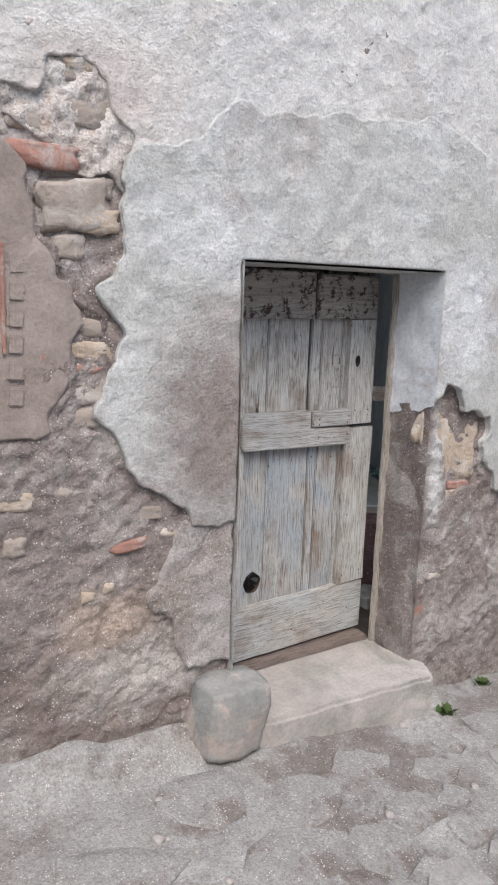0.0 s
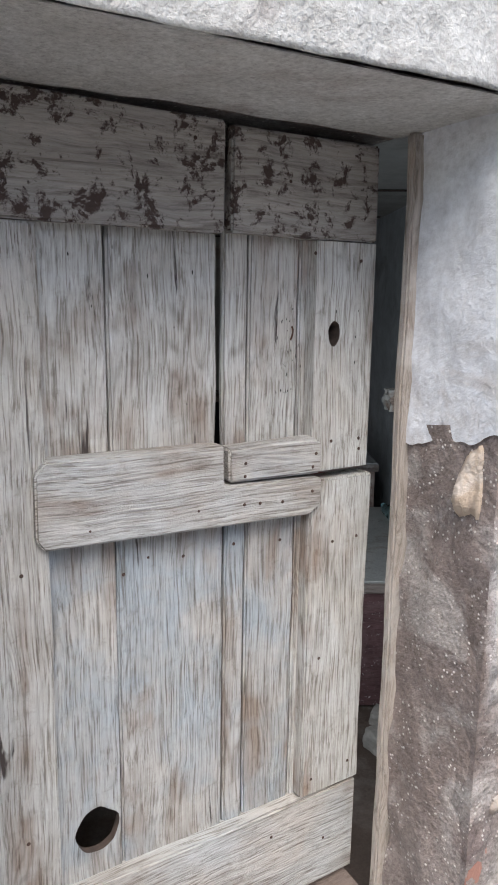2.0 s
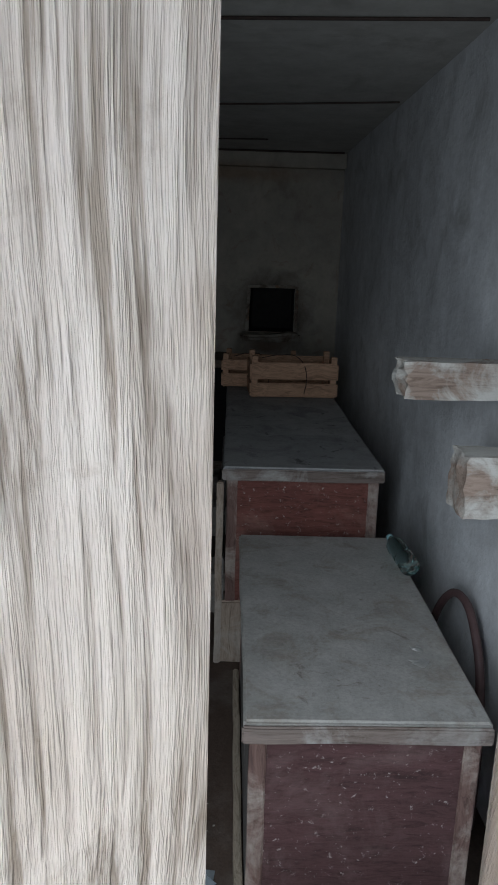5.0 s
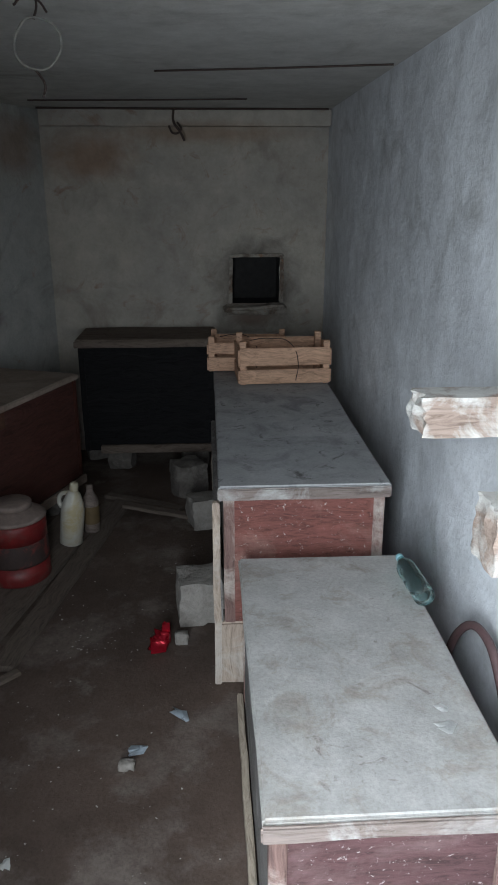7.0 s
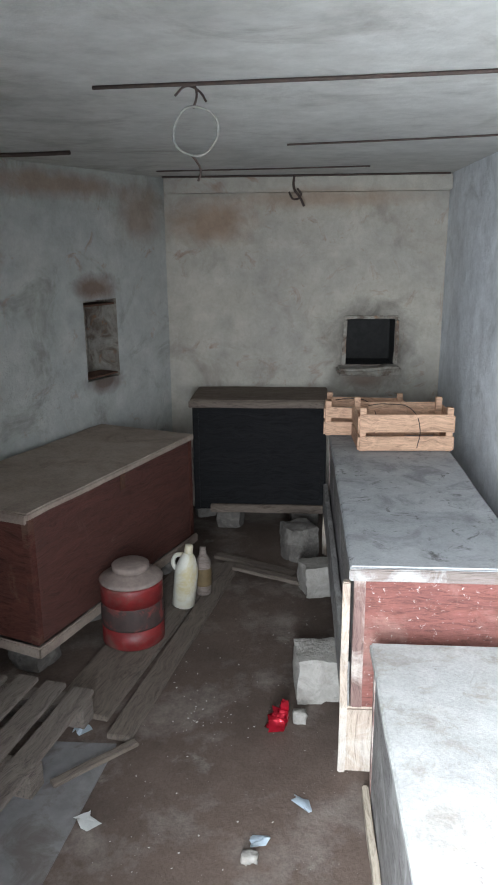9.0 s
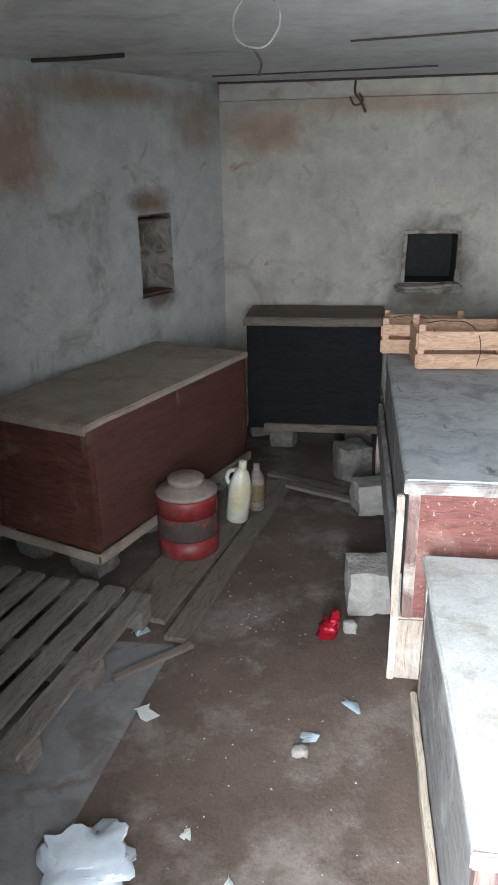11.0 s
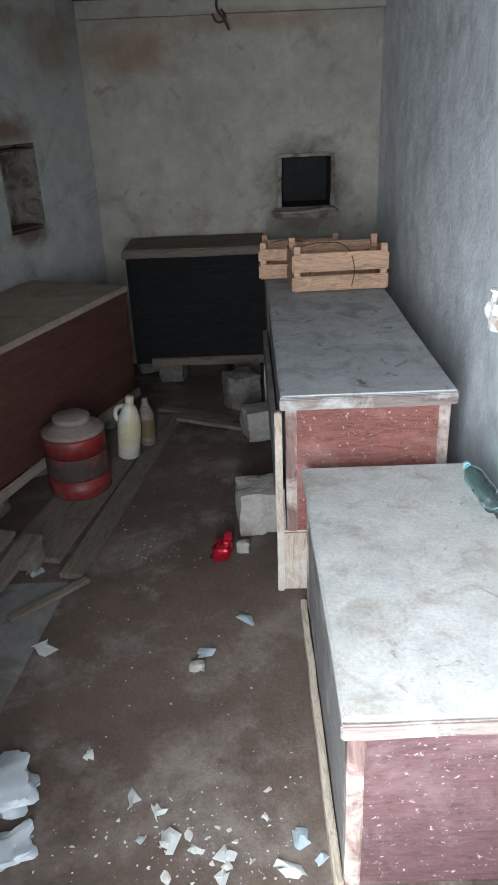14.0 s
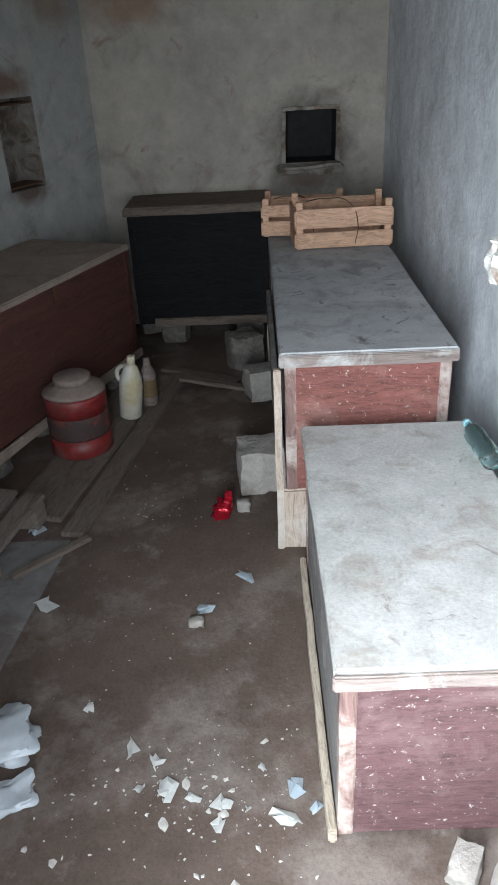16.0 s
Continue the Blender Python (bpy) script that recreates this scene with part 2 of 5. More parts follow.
def old_wood(name, a, b, brown, axis=2, tint=None, rough=0.9):
    """Sun-bleached boards: wavy raised grain, soft brown streaks, a few long dark checks."""
    mt, nt, bs = shader(name)
    st = [1.0, 1.0, 1.0]
    st[axis] = 0.085
    v = coords(nt, tuple(st), swirl=0.022)
    fl = [1.0, 1.0, 1.0]
    fl[axis] = 0.03
    vf = coords(nt, tuple(fl), swirl=0.022)
    vs = coords(nt)
    warp = noisy(nt, v, 16, 3, 0.55, 0.4)
    streak = noisy(nt, v, 60, 6, 0.7, 0.5)
    fibre = noisy(nt, vf, 330, 3, 0.65, 0.1)
    furrow = noisy(nt, vf, 270, 4, 0.68, 0.25)
    field = noisy(nt, v, 13.0, 2.0, 0.5, 0.25)
    wide = nt.nodes.new("ShaderNodeMath")
    wide.operation = "MULTIPLY"
    wide.inputs[1].default_value = 135.0
    nt.links.new(field, wide.inputs[0])
    sine = nt.nodes.new("ShaderNodeMath")
    sine.operation = "SINE"
    nt.links.new(wide.outputs[0], sine.inputs[0])
    shift = nt.nodes.new("ShaderNodeMath")
    shift.operation = "MULTIPLY_ADD"
    shift.inputs[1].default_value, shift.inputs[2].default_value = 0.5, 0.5
    nt.links.new(sine.outputs[0], shift.inputs[0])
    rings = mixed(nt, ramp(nt, noisy(nt, vs, 9.0, 4, 0.6), grey(0.36, 0.6)), (0.6, 0.6, 0.6), shift.outputs[0])
    blot = noisy(nt, vs, 6.0, 5, 0.6, 0.3)
    col = mixed(nt, ramp(nt, blot, grey(0.35, 0.65)), a, b)
    if tint:
        col = mixed(nt, ramp(nt, noisy(nt, vs, 4.3, 6, 0.65, 0.4), grey(0.43, 0.6)), col, tint)
    bm_ = mixed(nt, None, ramp(nt, warp, grey(0.42, 0.62)), ramp(nt, noisy(nt, vs, 4.2, 4, 0.6), grey(0.46, 0.6)), "MULTIPLY", 1.0)
    col = mixed(nt, bm_, col, brown)
    col = mixed(nt, None, col, ramp(nt, rings, [(0.0, (0.52, 0.48, 0.445)), (0.35, (0.93, 0.925, 0.92)), (1.0, (1.06, 1.06, 1.06))]), "MULTIPLY", 0.5)
    col = mixed(nt, None, col, ramp(nt, furrow, [(0.37, (0.44, 0.40, 0.36)), (0.48, (0.95, 0.945, 0.94)), (0.6, (1.08, 1.08, 1.08))]), "MULTIPLY", 0.9)
    col = mixed(nt, None, col, ramp(nt, streak, [(0.32, (0.6, 0.57, 0.54)), (0.47, (0.97, 0.965, 0.96)), (0.62, (1.08, 1.08, 1.08))]), "MULTIPLY", 0.45)
    wear = noisy(nt, vs, 38, 8, 0.75, 0.4)
    col = mixed(nt, None, col, ramp(nt, wear, [(0.3, (0.62, 0.58, 0.54)), (0.44, (0.98, 0.975, 0.97)), (0.64, (1.05, 1.05, 1.05))]), "MULTIPLY", 0.7)
    check = ramp(nt, noisy(nt, v, 30, 5, 0.6, 0.6), [(0.285, (1, 1, 1)), (0.325, (0, 0, 0))])
    col = mixed(nt, check, col, (0.07, 0.055, 0.05))
    col = mixed(nt, None, col, ramp(nt, fibre, [(0.25, (0.74, 0.73, 0.72)), (0.6, (1.05, 1.05, 1.05))]), "MULTIPLY", 0.7)
    nt.links.new(col, bs.inputs["Base Color"])
    bs.inputs["Roughness"].default_value = rough
    dent = mixed(nt, None, (1.0, 1.0, 1.0), check, "SUBTRACT", 1.0)
    bump(nt, bs, [(rings, 0.5, 0.0015), (furrow, 0.8, 0.003), (streak, 0.6, 0.003), (fibre, 0.4, 0.0012), (noisy(nt, vs, 130, 4, 0.7), 0.3, 0.0012), (dent, 0.7, 0.004)])
    return mt


def plain(name, a, b=None, rough=0.6, metal=0.0, scale=30.0, relief=0.002, transmission=0.0, stain=None, at=(0.5, 0.62)):
    mt, nt, bs = shader(name)
    v = coords(nt)
    col = mixed(nt, ramp(nt, noisy(nt, v, scale, 6, 0.65), grey(0.35, 0.65)), a, b or tuple(min(1, c * 0.75) for c in a))
    if stain:
        col = mixed(nt, ramp(nt, noisy(nt, v, scale * 0.4, 8, 0.7, 0.6), grey(*at)), col, stain)
    nt.links.new(col, bs.inputs["Base Color"])
    bs.inputs["Roughness"].default_value, bs.inputs["Metallic"].default_value = rough, metal
    bs.inputs["Transmission Weight"].default_value = transmission
    bump(nt, bs, [(noisy(nt, v, scale * 2.5, 4, 0.6), 0.5, relief)])
    return mt


M_CAST = plaster("roughcast", (0.66, 0.64, 0.605), (0.60, 0.59, 0.57), (0.53, 0.49, 0.455), grain=38, relief=0.014, stain=(0.52, 0.7), pits=0.6, grit=0.35,
                 blots=((-0.5, 2.25, 0.3, 0.2, (0.62, 0.55, 0.51)),))
M_PATCH = plaster("cement_patch", (0.50, 0.495, 0.465), (0.60, 0.60, 0.58), (0.40, 0.36, 0.335), grain=55, relief=0.012, stain=(0.54, 0.66), stain_scale=1.7, pits=0.4, grit=0.4,
                  blots=((-0.08, 1.3, 0.28, 0.46, (0.27, 0.222, 0.198)), (-0.15, 1.9, 0.3, 0.16, (0.68, 0.685, 0.675)), (1.05, 1.65, 0.2, 0.3, (0.70, 0.71, 0.715))))
M_MORTAR = plaster("crumbling_mortar", (0.66, 0.62, 0.58), (0.58, 0.52, 0.47), (0.46, 0.385, 0.335), grain=40, relief=0.02, stain=(0.5, 0.64), stain_scale=5.0, c2=(0.5, 0.33, 0.26), c2at=(0.6, 0.7), grit=0.7, pits=0.5)
M_LIME = plaster("white_limewash", (0.78, 0.8, 0.83), (0.68, 0.7, 0.72), (0.55, 0.52, 0.5), grain=60, relief=0.007, stain=(0.56, 0.7), stain_scale=4)
M_EARTH = plaster("brown_undercoat", (0.24, 0.195, 0.175), (0.315, 0.27, 0.25), (0.40, 0.365, 0.34), speck=(0.62, 0.58, 0.54), grain=45, relief=0.018, stain=(0.5, 0.6), stain_scale=3.4,
                  c2=(0.19, 0.15, 0.14), c2at=(0.55, 0.66), grit=0.6, blots=((-0.35, 0.5, 0.35, 0.12, (0.52, 0.48, 0.44)), (-0.6, 2.2, 0.25, 0.16, (0.66, 0.61, 0.57)), (0.96, 1.05, 0.06, 0.3, (0.64, 0.63, 0.61)), (-0.45, 0.68, 0.2, 0.12, (0.48, 0.38, 0.31))))
M_BROWN = plaster("brown_plaster", (0.36, 0.30, 0.265), (0.30, 0.245, 0.215), (0.42, 0.36, 0.33), grain=80, relief=0.006, stain=(0.52, 0.7), stain_scale=3)
M_GREYLOW = plaster("worn_grey_plaster", (0.40, 0.36, 0.335), (0.47, 0.45, 0.43), (0.32, 0.27, 0.24), grain=55, relief=0.012, stain=(0.46, 0.62), stain_scale=2.6, speck=(0.6, 0.57, 0.54), grit=0.7)
M_STREET = plaster("street_concrete", (0.34, 0.325, 0.305), (0.44, 0.43, 0.41), (0.25, 0.225, 0.205), grain=60, relief=0.012, stain=(0.47, 0.6), stain_scale=2.6, speck=(0.6, 0.58, 0.55),
                   c2=(0.19, 0.16, 0.14), c2at=(0.54, 0.66), grit=0.5, curl=0.15)
M_PAVE = plaster("pale_flagstone", (0.37, 0.35, 0.325), (0.43, 0.415, 0.39), (0.30, 0.27, 0.245), grain=70, relief=0.006, stain=(0.5, 0.66), stain_scale=3.4, grit=0.35)
M_STEP = plaster("step_stone", (0.44, 0.40, 0.37), (0.53, 0.49, 0.455), (0.36, 0.35, 0.32), grain=70, relief=0.006, stain=(0.5, 0.66), stain_scale=4)
M_BOSS = plaster("boss_stone", (0.27, 0.28, 0.265), (0.42, 0.39, 0.36), (0.5, 0.42, 0.37), grain=60, relief=0.006, stain=(0.52, 0.58), stain_scale=5)
M_STONE = plain("rubble_stone", (0.40, 0.34, 0.29), (0.32, 0.265, 0.225), 0.95, scale=22, relief=0.015, stain=(0.50, 0.45, 0.40))
M_SAND = plain("sandstone", (0.54, 0.44, 0.34), (0.45, 0.355, 0.27), 0.95, scale=26, relief=0.022, stain=(0.60, 0.54, 0.48))
M_BRICK = plain("old_brick", (0.40, 0.205, 0.155), (0.32, 0.17, 0.135), 0.95, scale=40, relief=0.008, stain=(0.44, 0.37, 0.33), at=(0.5, 0.66))
M_MOSS = plain("moss", (0.07, 0.12, 0.03), (0.1, 0.15, 0.05), 0.95, scale=80, relief=0.01)

M_DOORV = old_wood("weathered_door_wood", (0.57, 0.555, 0.515), (0.46, 0.455, 0.43), (0.31, 0.245, 0.20), 2, tint=(0.58, 0.59, 0.575))
M_DOORB = old_wood("blue_grey_door_wood", (0.53, 0.525, 0.50), (0.45, 0.455, 0.45), (0.32, 0.27, 0.23), 2, tint=(0.40, 0.45, 0.485))
M_DOORH = old_wood("weathered_rail_wood", (0.52, 0.505, 0.475), (0.42, 0.41, 0.385), (0.30, 0.25, 0.21), 0, tint=(0.49, 0.51, 0.51))
M_DOORTOP = wood("flaking_rail_wood", (0.46, 0.43, 0.39), (0.37, 0.345, 0.315), (0.05, 0.04, 0.035), 0, rough=0.88, paint=(0.075, 0.05, 0.042), paint_at=(0.52, 0.58), paint_scale=30.0, relief=0.006, swirl=0.03)
M_POST = wood("jamb_wood", (0.46, 0.41, 0.36), (0.38, 0.34, 0.3), (0.1, 0.08, 0.06), 2, dust=(0.52, 0.49, 0.45), dust_at=(0.5, 0.7), relief=0.006)
M_SILLW = wood("sill_wood", (0.19, 0.15, 0.13), (0.25, 0.20, 0.175), (0.06, 0.05, 0.04), 0, relief=0.006)
# brown sides of the door's holes, coloured darker for the shade within
M_HOLE = plain("hole_shade_wood", (0.10, 0.072, 0.058), (0.05, 0.038, 0.032), 0.95, scale=60)
M_NAIL = plain("dark_nail_iron", (0.115, 0.07, 0.055), (0.07, 0.048, 0.04), 0.85, 0.2, 150, 0.001)
M_RUST = plain("rusty_iron", (0.16, 0.075, 0.045), (0.09, 0.05, 0.035), 0.85, 0.3, 120, 0.001)

M_ROOMW = plaster("mouldy_limewash", (0.46, 0.455, 0.425), (0.38, 0.385, 0.365), (0.27, 0.265, 0.235), grain=45, relief=0.005, fine_amount=0.25, stain=(0.53, 0.66), stain_scale=2.4, c2=(0.34, 0.24, 0.185), c2at=(0.60, 0.72),
                  blots=((-1.19, 1.49, 0.09, 0.09, (0.17, 0.10, 0.07)), (-1.17, 0.97, 0.08, 0.08, (0.14, 0.09, 0.07)), (-1.58, 1.75, 0.12, 0.28, (0.30, 0.195, 0.145)), (-1.0, 1.9, 0.12, 0.2, (0.31, 0.24, 0.195)), (-1.3, 2.02, 0.3, 0.08, (0.30, 0.22, 0.17)), (-1.9, 1.95, 0.35, 0.10, (0.30, 0.215, 0.165))))
M_ROOMB = plaster("back_limewash", (0.48, 0.44, 0.375), (0.41, 0.38, 0.335), (0.35, 0.31, 0.265), grain=45, relief=0.005, fine_amount=0.25, stain=(0.54, 0.66), stain_scale=2.6, c2=(0.33, 0.235, 0.18), c2at=(0.58, 0.7),
                  blots=((0.385, 1.11, 0.31, 0.30, (0.09, 0.075, 0.065)), (-0.62, 1.85, 0.3, 0.16, (0.36, 0.25, 0.18)), (0.1, 1.98, 0.6, 0.07, (0.38, 0.29, 0.22)), (0.36, 0.9, 0.18, 0.10, (0.27, 0.2, 0.16))))
M_ROOMR = plaster("blue_white_limewash", (0.79, 0.81, 0.84), (0.72, 0.74, 0.77), (0.55, 0.56, 0.57), grain=45, relief=0.006, fine_amount=0.25, stain=(0.56, 0.7), stain_scale=2.8)
M_CEIL = plaster("grey_ceiling_plaster", (0.54, 0.53, 0.50), (0.48, 0.47, 0.44), (0.36, 0.34, 0.31), grain=50, relief=0.003, fine_amount=0.2, stain=(0.54, 0.7), stain_scale=2)
M_FLOOR = plaster("dark_damp_floor", (0.13, 0.095, 0.078), (0.095, 0.07, 0.058), (0.2, 0.165, 0.145), grain=70, relief=0.004, rough=0.6, fine_amount=0.4, stain=(0.5, 0.64), stain_scale=2.6,
                  c2=(0.27, 0.24, 0.21), c2at=(0.6, 0.75), curl=0.12, grit=0.25)
# near-black for hollows; on the door it paints the shade in holes
M_HOLLOW = plain("black_hollow", (0.03, 0.028, 0.027), (0.018, 0.017, 0.016), 0.9, scale=20)
M_RED = wood("red_chest_wood", (0.12, 0.058, 0.060), (0.095, 0.047, 0.048), (0.04, 0.02, 0.02), 0, dust=(0.215, 0.14, 0.135), dust_at=(0.50, 0.8), rough=0.85, rings_amount=0.04, cracks=0.12, swirl=0.02, along=1.6, paint=(0.46, 0.40, 0.38), paint_at=(0.60, 0.66), paint_scale=60.0)
M_RED2 = wood("scuffed_red_wood", (0.24, 0.088, 0.07), (0.18, 0.066, 0.055), (0.05, 0.02, 0.02), 0, dust=(0.33, 0.19, 0.155), dust_at=(0.5, 0.8), rough=0.85, rings_amount=0.04, cracks=0.12, swirl=0.02, along=1.6, paint=(0.5, 0.42, 0.38), paint_at=(0.59, 0.66), paint_scale=50.0)
M_REDV = wood("red_chest_post", (0.25, 0.155, 0.135), (0.19, 0.115, 0.10), (0.05, 0.03, 0.03), 2, dust=(0.5, 0.43, 0.38), dust_at=(0.46, 0.62), rough=0.8)
M_DARKRED = wood("dark_red_chest_wood", (0.115, 0.043, 0.033), (0.08, 0.031, 0.024), (0.02, 0.01, 0.01), 0, dust=(0.16, 0.10, 0.075), dust_at=(0.56, 0.75), rough=0.65, rings_amount=0.15, cracks=0.2)
M_DUSTTOP = plaster("dusty_lid", (0.40, 0.39, 0.37), (0.48, 0.47, 0.45), (0.34, 0.305, 0.265), fine_amount=0.45, grain=90, relief=0.002, rough=0.95, stain=(0.5, 0.66), stain_scale=7, c2=(0.22, 0.19, 0.17), c2at=(0.62, 0.72), grit=0.25)
M_DUSTTOP2 = plaster("grey_lid", (0.36, 0.365, 0.37), (0.44, 0.44, 0.44), (0.27, 0.27, 0.275), fine_amount=0.3, grain=90, relief=0.002, rough=0.9, stain=(0.5, 0.66), stain_scale=6, c2=(0.13, 0.125, 0.12), c2at=(0.57, 0.68), grit=0.2)
M_LIDEDGE = wood("worn_lid_edge", (0.27, 0.22, 0.195), (0.2, 0.16, 0.145), (0.06, 0.045, 0.04), 0, dust=(0.42, 0.40, 0.38), dust_at=(0.48, 0.62), rough=0.9, swirl=0.02)
M_TANTOP = plaster("dusty_brown_lid", (0.30, 0.235, 0.19), (0.36, 0.29, 0.24), (0.24, 0.18, 0.15), grain=90, relief=0.002, rough=0.9, stain=(0.5, 0.7), stain_scale=4)
M_BLACK = wood("black_chest_wood", (0.016, 0.015, 0.016), (0.011, 0.011, 0.012), (0.006, 0.006, 0.006), 0, rough=0.7, cracks=0.1, rings_amount=0.1)
M_DARKTOP = wood("dark_lid", (0.16, 0.125, 0.105), (0.2, 0.16, 0.13), (0.05, 0.04, 0.035), 0, rough=0.8)
M_SIDE = wood("grey_chest_side", (0.27, 0.25, 0.24), (0.21, 0.195, 0.19), (0.07, 0.06, 0.06), 1, dust=(0.4, 0.38, 0.36), dust_at=(0.5, 0.66), rough=0.85)
M_PALE = wood("pale_batten", (0.52, 0.44, 0.35), (0.45, 0.38, 0.3), (0.2, 0.15, 0.11), 1, rough=0.85)
M_PALEV = wood("pale_foot_wood", (0.5, 0.41, 0.33), (0.42, 0.33, 0.27), (0.2, 0.13, 0.1), 2, rough=0.85, dust=(0.55, 0.5, 0.45))
M_WHITEWOOD = wood("whitewashed_stub_wood", (0.45, 0.34, 0.28), (0.37, 0.28, 0.23), (0.15, 0.10, 0.08), 0, rough=0.9, dust=(0.68, 0.66, 0.62), dust_at=(0.42, 0.55), swirl=0.03)
M_CRATE = wood("crate_pine", (0.66, 0.41, 0.27), (0.58, 0.35, 0.23), (0.3, 0.18, 0.1), 0, rough=0.7, cracks=0.15, relief=0.002)
M_PALLET = wood("grey_pallet_wood", (0.20, 0.165, 0.14), (0.16, 0.13, 0.11), (0.05, 0.04, 0.03), 1, rough=0.85)
M_PLANK = wood("floor_plank_wood", (0.17, 0.135, 0.11), (0.135, 0.105, 0.085), (0.05, 0.04, 0.03), 1, rough=0.85)
M_LINO = plain("grey_sheet", (0.2, 0.19, 0.185), (0.145, 0.135, 0.13), 0.8, scale=14, relief=0.002, stain=(0.12, 0.1, 0.09))
M_CAN = plain("red_enamel", (0.22, 0.018, 0.018), (0.15, 0.015, 0.015), 0.5, scale=18, stain=(0.14, 0.06, 0.05))
M_CANDARK = plain("rusted_band", (0.06, 0.035, 0.03), (0.04, 0.026, 0.023), 0.75, scale=30, stain=(0.2, 0.04, 0.035))
M_CANLID = plain("dusty_can_lid", (0.27, 0.21, 0.18), (0.2, 0.15, 0.13), 0.8, scale=30)
M_JUG = plain("milky_plastic", (0.64, 0.62, 0.55), (0.56, 0.53, 0.45), 0.45, scale=12, stain=(0.5, 0.42, 0.25))
M_YELLOW = plain("yellowed_label", (0.15, 0.10, 0.045), (0.11, 0.075, 0.035), 0.7)
M_FOIL = plain("red_foil", (0.42, 0.012, 0.030), (0.3, 0.008, 0.015), 0.25, 0.6, 40)
M_PAPER = plain("white_scrap", (0.76, 0.76, 0.74), (0.66, 0.66, 0.64), 0.85, scale=40)
M_PAPERB = plain("bluish_scrap", (0.62, 0.70, 0.76), (0.55, 0.62, 0.68), 0.7, scale=40)
M_CRUMB = plain("plaster_crumb", (0.56, 0.54, 0.5), (0.36, 0.33, 0.3), 0.9, scale=60)
M_BAG = plain("white_plastic_bag", (0.62, 0.66, 0.70), (0.52, 0.56, 0.6), 0.4, scale=20, transmission=0.25)
M_BLOCK = plain("pale_block_stone", (0.32, 0.295, 0.265), (0.25, 0.225, 0.2), 0.95, scale=24, relief=0.02, stain=(0.36, 0.33, 0.30))
M_DARKSTONE = plain("dark_support_stone", (0.15, 0.13, 0.115), (0.10, 0.088, 0.078), 0.95, scale=24, relief=0.02, stain=(0.2, 0.18, 0.16))
M_NICHE = plaster("stained_niche", (0.40, 0.37, 0.32), (0.30, 0.27, 0.235), (0.16, 0.12, 0.095), grain=45, relief=0.005, stain=(0.46, 0.6), stain_scale=6, c2=(0.3, 0.16, 0.09), c2at=(0.58, 0.68))
M_WIRE = plain("dark_wire", (0.05, 0.035, 0.03), (0.08, 0.05, 0.04), 0.8, scale=60)
M_RING = plain("pale_flex", (0.34, 0.33, 0.3), (0.22, 0.2, 0.18), 0.6, scale=60)
M_HOSE = plain("maroon_hose", (0.13, 0.075, 0.075), (0.1, 0.06, 0.06), 0.55, scale=50)
M_CAP = plain("pale_blue_cap", (0.3, 0.55, 0.6), (0.25, 0.5, 0.55), 0.4)
M_PET, nt_, bs_ = shader("green_plastic_bottle")
bs_.inputs["Base Color"].default_value = (0.66, 0.93, 0.92, 1)
bs_.inputs["Roughness"].default_value, bs_.inputs["Transmission Weight"].default_value, bs_.inputs["IOR"].default_value = 0.08, 0.97, 1.12
for dull in (M_BLACK, M_DARKRED, M_FLOOR, M_DARKTOP):
    dull.node_tree.nodes["Principled BSDF"].inputs["Specular IOR Level"].default_value = 0.12

# ---- the street front ----
def inside(px, pz, poly):
    """Which of the points lie in the outline."""
    hit = np.zeros(px.shape, bool)
    for (x0, z0), (x1, z1) in zip(poly, poly[1:] + poly[:1]):
        cross = ((z0 > pz) != (z1 > pz))
        with np.errstate(divide="ignore", invalid="ignore"):
            hit ^= cross & (px < (x1 - x0) * (pz - z0) / (z1 - z0 + 1e-12) + x0)
    return hit


X0, X1, Z0, Z1, CELL = -1.3, 2.1, -0.3, 3.1, 0.008
NX, NZ = int((X1 - X0) / CELL), int((Z1 - Z0) / CELL)
GX, GZ = np.meshgrid(np.linspace(X0, X1, NX + 1), np.linspace(Z0, Z1, NZ + 1))
rng = np.random.RandomState(3)


def smooth_noise(step, seed):
    """Soft noise on the grid of the front, about -1 to 1."""
    r = np.random.RandomState(seed)
    w = r.uniform(-1, 1, (int((Z1 - Z0) / step) + 4, int((X1 - X0) / step) + 4))
    fx, fz = (GX - X0) / step, (GZ - Z0) / step
    ix, iz = fx.astype(int), fz.astype(int)
    tx, tz = fx - ix, fz - iz
    tx, tz = tx * tx * (3 - 2 * tx), tz * tz * (3 - 2 * tz)
    return (w[iz, ix] * (1 - tx) + w[iz, ix + 1] * tx) * (1 - tz) + (w[iz + 1, ix] * (1 - tx) + w[iz + 1, ix + 1] * tx) * tz


RAGX = smooth_noise(0.14, 1) * 0.03 + smooth_noise(0.05, 2) * 0.016 + smooth_noise(0.025, 5) * 0.008
RAGZ = smooth_noise(0.14, 3) * 0.03 + smooth_noise(0.05, 4) * 0.016 + smooth_noise(0.025, 6) * 0.008
OPEN_W, OPEN_H, SILL = 0.90, 1.84, 0.21
OPENING = [(0.0, -1.0), (OPEN_W, -1.0), (OPEN_W, OPEN_H), (0.0, OPEN_H)]


